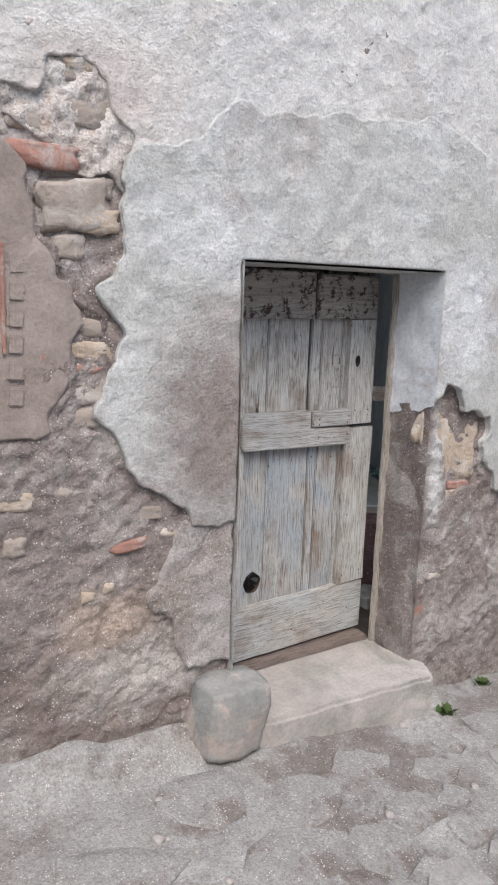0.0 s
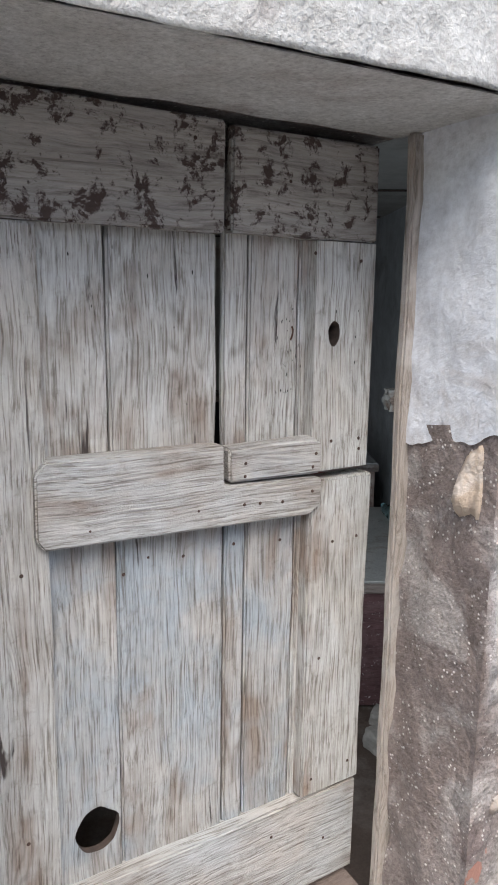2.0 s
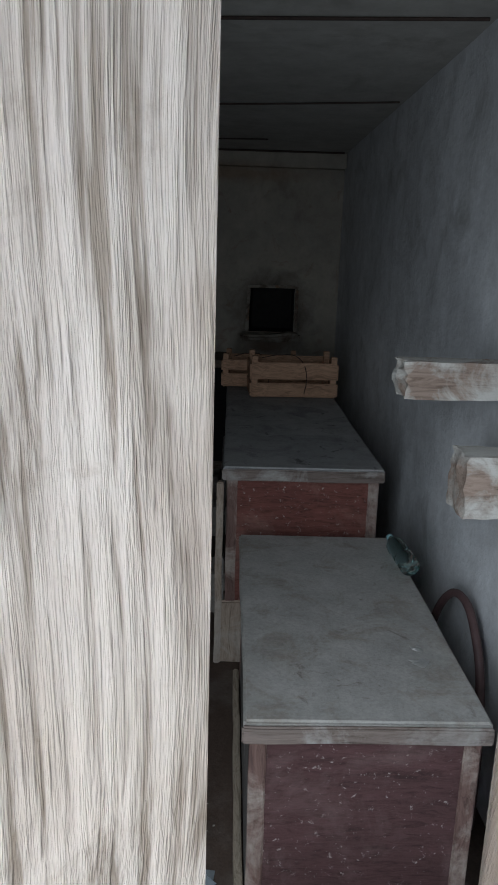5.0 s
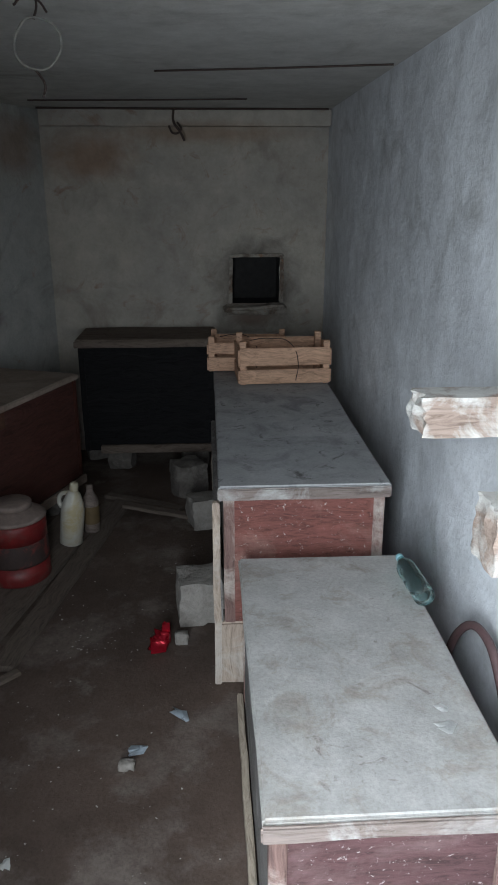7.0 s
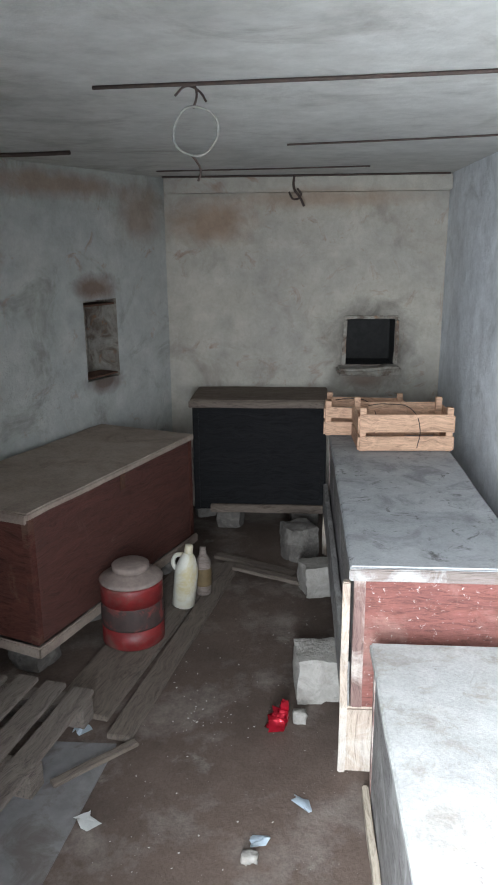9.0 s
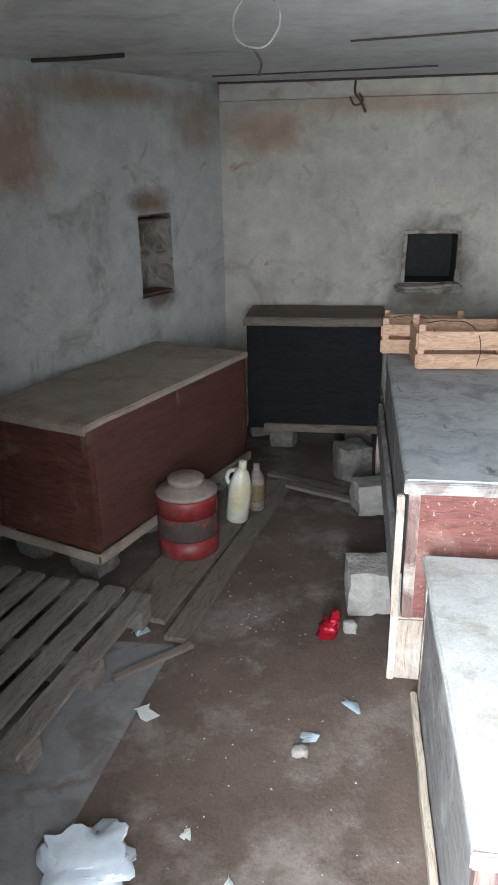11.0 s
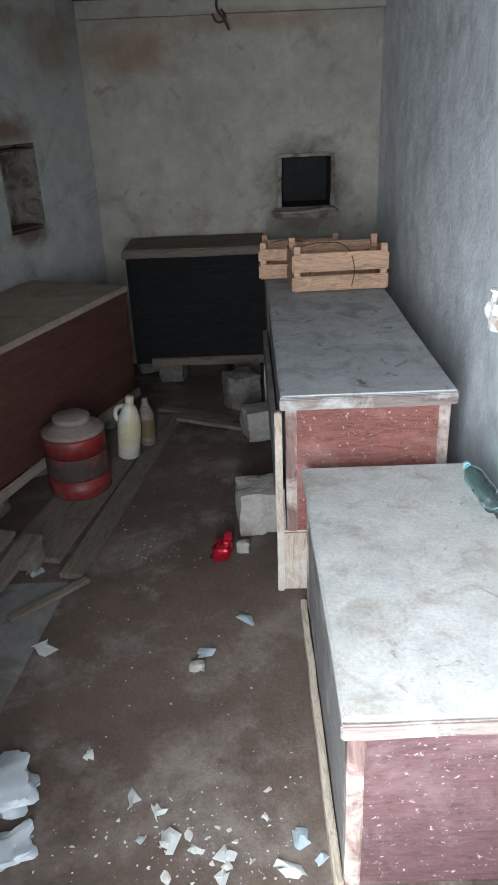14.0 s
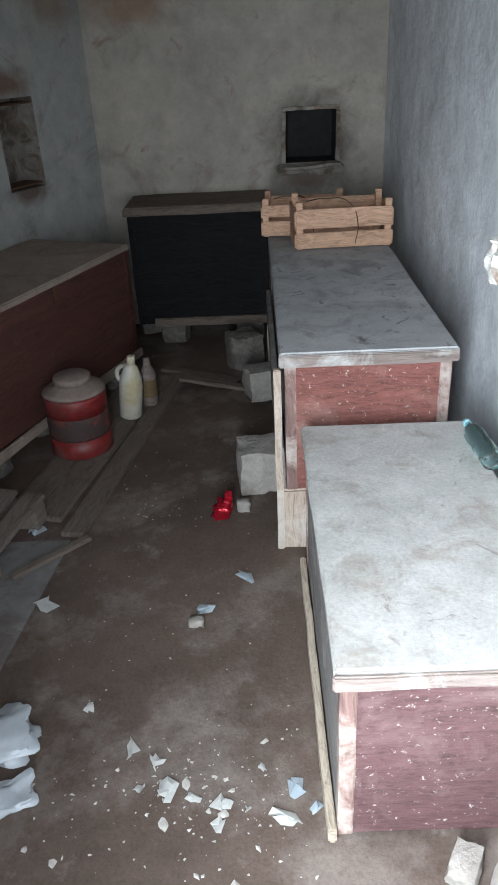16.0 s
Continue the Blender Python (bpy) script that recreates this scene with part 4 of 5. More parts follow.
def street():
    xs = np.unique(np.concatenate([[-60, -20, -8, -4, -2.6], np.arange(-1.8, 2.41, 0.035), [3, 5, 9, 20, 60]]))
    ys = np.unique(np.concatenate([[-60, -20, -9, -5, -3.4], np.arange(-2.6, 0.071, 0.035)]))
    verts, faces = [], []
    for y in ys:
        for x in xs:
            z = ground_z(x, y)
            p = Vector((x, y, 0))
            d = 0.020 * noise.noise(p * 2.3) + 0.012 * noise.noise(p * 7 + Vector((5, 0, 0))) + 0.006 * noise.noise(p * 19)
            # a mortar fillet where the ground meets the wall
            f = max(0.0, 1 - abs(y) / 0.17) if x < -0.12 else 0.0
            verts.append((x, y, z + d + 0.14 * f * f * (1 + 0.4 * noise.noise(p * 6))))
    n = len(xs)
    for j in range(len(ys) - 1):
        for i in range(n - 1):
            faces.append((j * n + i, j * n + i + 1, (j + 1) * n + i + 1, (j + 1) * n + i))
    me = bpy.data.meshes.new("ground")
    me.from_pydata(verts, [], faces)
    me.shade_smooth()
    return me


ground = solid("ground", street(), M_STREET, "patchy worn concrete and stone alley ground", "ground", kind="structure")


def flag(cx, cy, r, seed, material):
    """A worn flagstone of uneven outline, bedded in the ground."""
    q = random.Random(seed)
    n = q.randint(7, 11)
    pts = [(math.cos((i + q.uniform(-0.25, 0.25)) * math.tau / n) * r * q.uniform(0.68, 1.22), math.sin((i + q.uniform(-0.25, 0.25)) * math.tau / n) * r * q.uniform(0.6, 1.05)) for i in range(n)]
    bm = bmesh.new()
    rings = []
    for k, (f, z) in enumerate(((1.0, -0.05), (1.0, 0.0), (0.95, 0.006), (0.6, 0.009))):
        rings.append([bm.verts.new((x * f, y * f, z + 0.004 * noise.noise(Vector((x * f * 8, y * f * 8, seed))) + ground_h(cx + x * f, cy + y * f) * 0.7 - ground_h(cx, cy) * 0.7)) for x, y in pts])
    for a, b in zip(rings, rings[1:]):
        for i in range(n):
            bm.faces.new((a[i], a[(i + 1) % n], b[(i + 1) % n], b[i]))
    bm.faces.new(rings[-1])
    part("stone", bm, material, ground, m=pose(cx, cy, ground_h(cx, cy) + 0.002))


# a rough net of flagstones before the doorway, with gaps
placed = []
rs = random.Random(21)
for _ in range(900):
    x, y, r = rs.uniform(-0.75, 1.7), rs.uniform(-1.05, -0.24), rs.uniform(0.06, 0.22)
    if x < 0.25 and (rs.random() < 0.75 or r < 0.1):
        continue
    if all(math.hypot(x - a, (y - b) * 1.15) > (r + c) * 0.90 for a, b, c in placed):
        placed.append((x, y, r))
for k, (x, y, r) in enumerate(placed):
    flag(x, y, r, k + 50, M_PAVE if k % 3 == 0 else M_STREET)
for k in range(34):
    x, y = random.uniform(-1.0, 1.6), random.uniform(-1.3, -0.15)
    w = random.uniform(0.012, 0.035)
    part("pebble", rock(bmesh.new(), (0, 0, 0), (w, w * 0.8, w * 0.6), k + 150, 1, 0.3), M_STEP, ground, m=pose(x, y, ground_h(x, y) + 0.004, 0, 0, k * 40), smooth=True)


def slab(outline, z0, z1, wob, seed):
    bm = prism(bmesh.new(), outline, z0, z1)
    bmesh.ops.bevel(bm, geom=[e for e in bm.edges], offset=0.014, segments=2, affect="EDGES")
    bmesh.ops.subdivide_edges(bm, edges=[e for e in bm.edges if e.calc_length() > 0.1], cuts=8, use_grid_fill=True)
    for v in bm.verts:
        v.co += noise.noise_vector(v.co * 6 + Vector((seed, 0, 0))) * wob
    return bm


solid("doorstep", slab([(0.004, -0.04), (0.12, -0.09), (0.90, -0.13), (0.955, -0.02), (0.90, 0.04), (0.87, 0.158), (0.87, 0.40), (0.004, 0.40)], -0.25, SILL, 0.012, 1), M_STEP,
      "worn pinkish stone doorstep below the old door", "doorstep", kind="structure", smooth=False)
solid("boundary_stone", rock(bmesh.new(), (0, 0, 0), (0.25, 0.19, 0.27), 4.6, 11, 0.10), M_BOSS, "rounded grey guard stone beside the doorstep", "stone", pose(-0.035, -0.03, 0.265, 0, 6, 4), smooth=True)


def tuft(name, x, y, size, n, seed):
    r = random.Random(seed)
    bm = bmesh.new()
    for _ in range(n):
        a, h = r.uniform(0, math.tau), r.uniform(0.4, 1.0) * size
        bx, by = r.gauss(0, size * 0.35), r.gauss(0, size * 0.25)
        w = 0.003 + 0.004 * r.random()
        tip = Vector((bx + math.cos(a) * h * 0.7, by + math.sin(a) * h * 0.7, h * 0.7))
        base = Vector((bx, by, 0))
        side = Vector((-math.sin(a), math.cos(a), 0)) * w
        mid = (base + tip) / 2 + Vector((0, 0, h * 0.2))
        v = [bm.verts.new(p) for p in (base - side, base + side, mid + side * 1.3, tip, mid - side * 1.3)]
        bm.faces.new(v)
    return solid(name, bm, M_MOSS, "small green weeds at the foot of the wall", "weeds", pose(x, y, ground_h(x, y) - 0.004), kind="stuff")


tuft("weeds", 0.955, -0.16, 0.045, 70, 1)
tuft("weeds", 1.33, -0.03, 0.035, 90, 2)
# unseen wall, added to close the alley and cut its sky light
opposite = solid("wall_unseen", prism(bmesh.new(), [(-6, -5.2), (7, -5.2), (7, -5.0), (-6, -5.0)], -0.5, 3.8), M_CAST, "unseen plain wall added across the alley to dim its light", "wall", kind="structure")

# ---- the store room (in its own axes, laid into the place by RM) ----
XR, YB, ZC = 0.823, 4.642, 2.11
XL, KL = -0.893, 0.5                       # the long side wall runs out at a slant from the far corner


def uneven(name, origin, along, up, holes=(), step=0.05, amp=0.010, seed=0, material=None, parent=None, label=""):
    """The plastered face of a wall: origin, the two edges, and oblong holes (a0, a1, b0, b1) in metres along them."""
    o, a, b = Vector(origin), Vector(along), Vector(up)
    la, lb = a.length, b.length
    a, b = a / la, b / lb
    nrm = a.cross(b)
    us = sorted(set([round(v, 4) for v in np.linspace(0, la, int(la / step) + 1)] + [h for q in holes for h in q[:2]]))
    vs = sorted(set([round(v, 4) for v in np.linspace(0, lb, int(lb / step) + 1)] + [h for q in holes for h in q[2:]]))
    bm = bmesh.new()
    grid = {}
    for i, u in enumerate(us):
        for j, v in enumerate(vs):
            p = o + a * u + b * v
            d = amp * noise.noise(p * 1.7 + Vector((seed, 0, 0))) + amp * 0.5 * noise.noise(p * 6 + Vector((0, seed, 0)))
            d *= min(1.0, 8 * min(u, la - u, v, lb - v) + 0.2)
            grid[i, j] = bm.verts.new(p + nrm * d)
    for i in range(len(us) - 1):
        for j in range(len(vs) - 1):
            cu, cv = (us[i] + us[i + 1]) / 2, (vs[j] + vs[j + 1]) / 2
            if not any(h[0] < cu < h[1] and h[2] < cv < h[3] for h in holes):
                bm.faces.new((grid[i, j], grid[i + 1, j], grid[i + 1, j + 1], grid[i, j + 1]))
    return part(name, bm, material, parent, label, smooth=True)


def recess(bm, x0, x1, y0, y1, z0, z1, m=None):
    """The inside of a hollow, open towards -y."""
    v = [Vector(p) for p in ((x0, y0, z0), (x1, y0, z0), (x1, y0, z1), (x0, y0, z1), (x0, y1, z0), (x1, y1, z0), (x1, y1, z1), (x0, y1, z1))]
    v = [bm.verts.new(m @ p if m else p) for p in v]
    for f in ((4, 5, 6, 7), (0, 1, 5, 4), (3, 7, 6, 2), (0, 4, 7, 3), (1, 2, 6, 5)):
        bm.faces.new([v[i] for i in f])
    return bm


YR0 = 0.16
wall_right = thing("wall_right", "blue-white limewashed wall streaked with damp", "wall", RM, kind="structure")
uneven("plaster_face", (XR, YB, -0.02), (0, YR0 - YB, 0), (0, 0, ZC + 0.03), material=M_ROOMR, parent=wall_right, seed=1, amp=0.012)
part("masonry", box_bm(XR + 0.02, YR0 - 0.05, -0.1, XR + 0.3, YB + 0.3, ZC + 0.1), M_ROOMR, wall_right)

wall_back = thing("wall_back", "stained cream limewashed end wall with a small dark opening", "wall", RM, kind="structure")
WX0, WX1, WZ0, WZ1 = 0.235, 0.535, 0.974, 1.262
uneven("plaster_face", (XL, YB, -0.02), (XR - XL, 0, 0), (0, 0, ZC + 0.03), [(WX0 - XL, WX1 - XL, WZ0 + 0.02, WZ1 + 0.02)], material=M_ROOMB, parent=wall_back, seed=2)
for q in ((XL - 0.3, WX0 - 0.03), (WX1 + 0.03, XR)):
    part("masonry", box_bm(q[0], YB + 0.02, -0.1, q[1], YB + 0.3, ZC + 0.1), M_ROOMB, wall_back)
for q in ((-0.1, WZ0 - 0.03), (WZ1 + 0.03, ZC + 0.1)):
    part("masonry", box_bm(WX0 - 0.03, YB + 0.02, q[0], WX1 + 0.03, YB + 0.3, q[1]), M_ROOMB, wall_back)
window = thing("window_1", "small square black opening with a sooty rim and a rough sill", "window", RM, kind="structure")
part("hollow", recess(bmesh.new(), WX0, WX1, YB, YB + 0.26, WZ0, WZ1), M_HOLLOW, window)
part("window_sill", box_bm(WX0 - 0.05, YB - 0.085, WZ0 - 0.06, WX1 + 0.045, YB + 0.02, WZ0 - 0.008, bevel=0.016, wob=0.022, cuts=12), M_NICHE, window, "crumbled plaster sill")
for q in ((WX0 - 0.022, WX0, WZ0, WZ1), (WX1, WX1 + 0.022, WZ0, WZ1), (WX0 - 0.022, WX1 + 0.022, WZ1, WZ1 + 0.02)):
    part("window_frame", box_bm(q[0], YB - 0.026, q[2], q[1], YB + 0.03, q[3], bevel=0.007, wob=0.012, cuts=8), M_NICHE, window)
wall_left = thing("wall_left", "grey-green mouldy limewashed wall with reddish bare patches", "wall", RM, kind="structure")
S2 = 7.43
AL = Vector((-0.4472, -0.8944, 0))
NL = [0.494, 0.768, 1.00, 1.445]
uneven("plaster_face", Vector((XL, YB, -0.02)) + AL * S2, -AL * S2, (0, 0, ZC + 0.03), [(S2 - NL[1], S2 - NL[0], NL[2], NL[3])], material=M_ROOMW, parent=wall_left, seed=3, step=0.06, amp=0.014)
core = bmesh.new()
out = Vector((-0.8944, 0.4472, 0))
for s0, s1, z0, z1 in ((-0.3, NL[0] - 0.03, -0.1, ZC + 0.1), (NL[1] + 0.03, S2, -0.1, ZC + 0.1), (NL[0] - 0.03, NL[1] + 0.03, -0.1, NL[2] - 0.05), (NL[0] - 0.03, NL[1] + 0.03, NL[3] + 0.02, ZC + 0.1)):
    c0 = Vector((XL, YB, 0))
    prism(core, [tuple((c0 + AL * s + out * d)[:2]) for s, d in ((s0, 0.02), (s1, 0.02), (s1, 0.3), (s0, 0.3))], z0, z1)
part("masonry", core, M_ROOMW, wall_left)
nb = bmesh.new()
mm = Matrix(((AL.x, out.x, 0, XL), (AL.y, out.y, 0, YB), (0, 0, 1, 0), (0, 0, 0, 1)))
recess(nb, NL[0], NL[1], 0.0, 0.24, NL[2] - 0.02, NL[3] - 0.02, mm)
part("niche", nb, M_NICHE, wall_left, "shallow wall niche with sooty edges")
for z in (1.40, 1.00):
    nb = bmesh.new()
    prism(nb, [tuple((Vector((XL, YB, 0)) + AL * s + out * d)[:2]) for s, d in ((0.50, 0.012), (0.765, 0.004), (0.765, 0.14), (0.50, 0.14))], z - 0.008, z + 0.002)
    part("niche_shelf", nb, M_RUST, wall_left, "thin rusty shelf in the niche")


def to_world(x, y, z=0):
    return RM @ Vector((x, y, z))


FOOT = [(XR + 0.1, YR0 - 0.05), (XR + 0.1, YB + 0.1), (XL - 0.1, YB + 0.1), (-4.22, -2.0)]
floor_bm = prism(bmesh.new(), [tuple(to_world(x, y)[:2]) for x, y in FOOT], -0.2, -0.06)
solid("floor", floor_bm, M_FLOOR, "dark damp trodden floor with crumbs and litter", "floor", kind="structure")
ceil_bm = prism(bmesh.new(), [tuple(to_world(x, y)[:2]) for x, y in FOOT], ZC - 0.06, ZC + 0.25 - 0.06)
solid("ceiling", ceil_bm, M_CEIL, "smoke-greyed plaster ceiling with dark joints", "ceiling", kind="structure")
beam = solid("ceiling_beam", box_bm(XL + 0.02, YB - 0.10, 2.014, XR - 0.004, YB - 0.012, ZC - 0.004, bevel=0.006, wob=0.004, cuts=10), M_ROOMB, "plastered beam along the end wall", "beam", RM, kind="structure")
for q in (((-0.60, 2.03), (0.80, 1.90), 0.005), ((-1.47, 3.33), (-1.05, 3.29), 0.009), ((-0.12, 3.20), (0.80, 3.0), 0.004), ((-0.88, 4.535), (0.80, 4.53), 0.006), ((-0.85, 4.2), (0.3, 4.1), 0.004)):
    (xa, ya), (xb, yb_), r_ = q
    tube("ceiling_rod", [(xa, ya, ZC - r_), ((xa + xb) / 2, (ya + yb_) / 2 + 0.006, ZC - r_ * 1.2), (xb, yb_, ZC - r_)], r_, M_WIRE, None, "thin dark rusty rod along the ceiling", RM, "rod")

# ---- ring and hook under the ceiling ----
ring_thing = thing("hanging_ring", "pale bent ring hanging from a wire hook", "ring", RM @ pose(-0.337, 2.02, ZC))
tube("ring", [(0.058 * math.cos(a) + 0.004 * math.sin(3 * a), 0.004 * math.cos(2 * a), -0.115 + 0.058 * math.sin(a)) for a in [i * math.tau / 10 for i in range(10)]], 0.0032, M_RING, ring_thing, cyclic=True)
tube("hook", [(0.0, 0, 0.0), (0.006, 0, -0.03), (-0.004, 0, -0.06)], 0.003, M_WIRE, ring_thing)
tube("wire_end", [(-0.01, 0, -0.172), (0.0, 0.005, -0.185), (0.012, 0, -0.21), (0.004, 0, -0.235)], 0.003, M_WIRE, ring_thing)
tube("wire_twist", [(-0.05, 0, -0.03), (-0.02, 0, -0.008), (0.012, 0.004, -0.02), (0.03, 0, -0.045)], 0.003, M_WIRE, ring_thing)
hook_thing = thing("ceiling_hook", "small dark wire hook at the end wall beam", "hook", RM @ pose(-0.10, 4.53, 2.10))
tube("hook", [(0, 0, 0), (0.0, -0.02, -0.07), (0.035, -0.02, -0.12), (0.06, -0.02, -0.17)], 0.007, M_WIRE, hook_thing)
tube("loop", [(-0.03, -0.02, -0.09), (0.0, -0.02, -0.13), (0.04, -0.02, -0.11), (0.02, -0.02, -0.07)], 0.006, M_WIRE, hook_thing)


def boulder(w, d, h, seed, square=1.0):
    """A roughly hewn stone standing on z = 0 with a nearly flat top at h."""
    bm = bmesh.new()
    bmesh.ops.create_cube(bm, size=1.0)
    bmesh.ops.subdivide_edges(bm, edges=bm.edges[:], cuts=7, use_grid_fill=True)
    for v in bm.verts:
        p = v.co.copy()
        p = p.lerp(p.normalized() * 0.6, 0.28 * square)
        n1 = noise.noise_vector(p * 2.1 + Vector((seed * 1.3, seed, 2)))
        n2 = noise.noise_vector(p * 6.0 + Vector((seed, 4, seed * 0.7)))
        p += n1 * 0.10 * square + n2 * 0.045
        v.co = Vector((p.x * w, p.y * d, min(max((p.z + 0.5) * h, 0.0), h)))
    return bm


# ---- chests ----
def chest(label, m, w, d, z0, h, front, side, lid, post, overhang=0.014, lid_t=0.032, boards=1):
    """A plank chest: its local corner at x = 0, y = 0; w across, d deep, from z0 to h with its lid."""
    c = thing("chest", label, "chest", m, "wooden grain chests in the store room")
    hb, t = h - lid_t, 0.022
    n = boards
    for i in range(n):
        za, zb = z0 + (hb - z0) * i / n, z0 + (hb - z0) * (i + 1) / n
        part("front_board", box_bm(0.028, 0.006, za + 0.001, w - 0.028, 0.006 + t, zb - 0.001, bevel=0.002, wob=0.0015, cuts=5, seed=i + w), front, c)
        part("side_board", box_bm(0.003, 0.03, za + 0.001, 0.003 + t, d - 0.03, zb - 0.001, bevel=0.002, wob=0.0015, cuts=5, seed=i + d), side, c)
        part("side_board", box_bm(w - t - 0.003, 0.03, za + 0.001, w - 0.003, d - 0.03, zb - 0.001, bevel=0.002), side, c)
    part("back_board", box_bm(0.028, d - t - 0.006, z0, w - 0.028, d - 0.006, hb, bevel=0.002), side, c)
    part("bottom_board", box_bm(0.02, 0.02, z0 + 0.004, w - 0.02, d - 0.03, z0 + 0.024), side, c)
    for x in (0.0, w - 0.036):
        for y in (0.0, d - 0.036):
            part("corner_post", box_bm(x, y, z0, x + 0.036, y + 0.036, hb, bevel=0.003, wob=0.002, cuts=6, seed=x + y), post, c)
    ld = part("lid", box_bm(-overhang, -overhang, hb + 0.002, w + overhang, d + 0.004, h, bevel=0.006, wob=0.004, cuts=9, seed=w * 3), lid, c, "dust-covered lid")
    part("lid_edge", box_bm(-overhang - 0.004, -overhang - 0.012, hb - 0.014, w + overhang, -overhang - 0.001, h - 0.006, bevel=0.004, wob=0.003, cuts=9), lid if lid in (M_TANTOP, M_DARKTOP) else M_LIDEDGE, ld)
    return c


chest1 = chest("low red-brown chest under thick pale dust beside the wall", RM @ pose(0.171, 1.012, 0), 0.487, 1.00, 0.012, 0.545, M_RED, M_SIDE, M_DUSTTOP, M_REDV)
chest2 = chest("long red chest with a grey dusty lid carrying crates", RM @ pose(0.112, 2.108, 0), 0.53, 1.86, 0.25, 0.760, M_RED2, M_SIDE, M_DUSTTOP2, M_REDV)
for y in (0.0, 1.75):
    for x in (-0.03, 0.42):
        part("foot", box_bm(x, y, 0.0, x + 0.11, y + 0.10, 0.248, bevel=0.008, wob=0.006, cuts=5, seed=x + y), M_PALEV, chest2, "pale wooden foot")
part("batten", box_bm(-0.030, 0.0, 0.25, -0.006, 1.8, 0.42, bevel=0.004, wob=0.003, cuts=8), M_SIDE, chest2)
part("edge_strip", box_bm(-0.036, -0.006, 0.0, -0.012, 0.02, 0.70, bevel=0.004, wob=0.003, cuts=8), M_PALEV, chest2)
solid("batten", box_bm(0.148, 1.0, 0.0, 0.168, 2.0, 0.045, bevel=0.004, wob=0.004, cuts=9), M_PALE, "pale wooden batten along the chest's foot", "batten", RM)
chest3 = chest("tall blackened chest on stones against the end wall", RM @ pose(-0.695, 4.215, 0), 0.80, 0.40, 0.14, 0.832, M_BLACK, M_BLACK, M_DARKTOP, M_BLACK)
part("base_board", box_bm(0.10, -0.025, 0.13, 0.83, 0.004, 0.18, bevel=0.005, wob=0.004, cuts=7), M_DARKTOP, chest3, "dusty board along the base")
A4 = -20.9
M4 = RM @ pose(-1.105, 2.584, 0, 0, 0, A4)
chest4 = chest("large dark red chest with a dusty brown lid on stones", M4 @ pose(-0.58, 0, 0), 0.58, 1.30, 0.15, 0.730, M_DARKRED, wood("dark_red_side", (0.115, 0.043, 0.033), (0.08, 0.031, 0.024), (0.02, 0.01, 0.01), 1, dust=(0.15, 0.09, 0.07), dust_at=(0.6, 0.8), rough=0.6), M_TANTOP, M_DARKRED)
for q in ((-0.02, -0.016, 0.60, 0.0), (0.581, -0.016, 0.6, 1.31)):
    part("plinth", box_bm(q[0], q[1], 0.105, q[2], q[3], 0.152, bevel=0.005, wob=0.004, cuts=8), M_TANTOP, chest4, "pale base moulding")
part("hasp", box_bm(0.578, 0.62, 0.62, 0.584, 0.66, 0.70, bevel=0.003), M_RUST, chest4, "rusty iron hasp")
for k, (x, y, w, h) in enumerate(((-0.12, 0.10, 0.16, 0.105), (-0.45, 0.12, 0.17, 0.105), (-0.10, 1.1, 0.15, 0.105), (-0.12, 0.55, 0.14, 0.105), (-0.45, 1.1, 0.15, 0.105))):
    solid("support_stone", boulder(w, w, h - 0.001, k), M_DARKSTONE, "rough grey stone propping up the chest", "stone", M4 @ pose(x, y, 0, 0, 0, 17 * k), "support stones")
for k, (x, y, w) in enumerate(((-0.48, 4.32, 0.15), (-0.02, 4.32, 0.17), (-0.66, 4.5, 0.14))):
    solid("support_stone", boulder(w, w, 0.138, k + 9), M_DARKSTONE, "rough grey stone propping up the chest", "stone", RM @ pose(x, y, 0, 0, 0, 12 * k - 9), "support stones")

solid("stone_block", boulder(0.20, 0.17, 0.19, 3, 0.6), M_BLOCK, "pale squared stone block on the floor", "stone", RM @ pose(0.03, 2.56, 0, 0, 0, 6))
solid("stone_block", boulder(0.20, 0.17, 0.16, 5, 0.6), M_BLOCK, "dusty squared stone block leaning by the chest", "stone", RM @ pose(0.06, 3.40, 0.01, -6, 0, 14))
solid("stone_block", boulder(0.18, 0.16, 0.20, 7), M_DARKSTONE, "dark rough stone under the chest corner", "stone", RM @ pose(-0.05, 3.85, 0, 0, 0, 24))

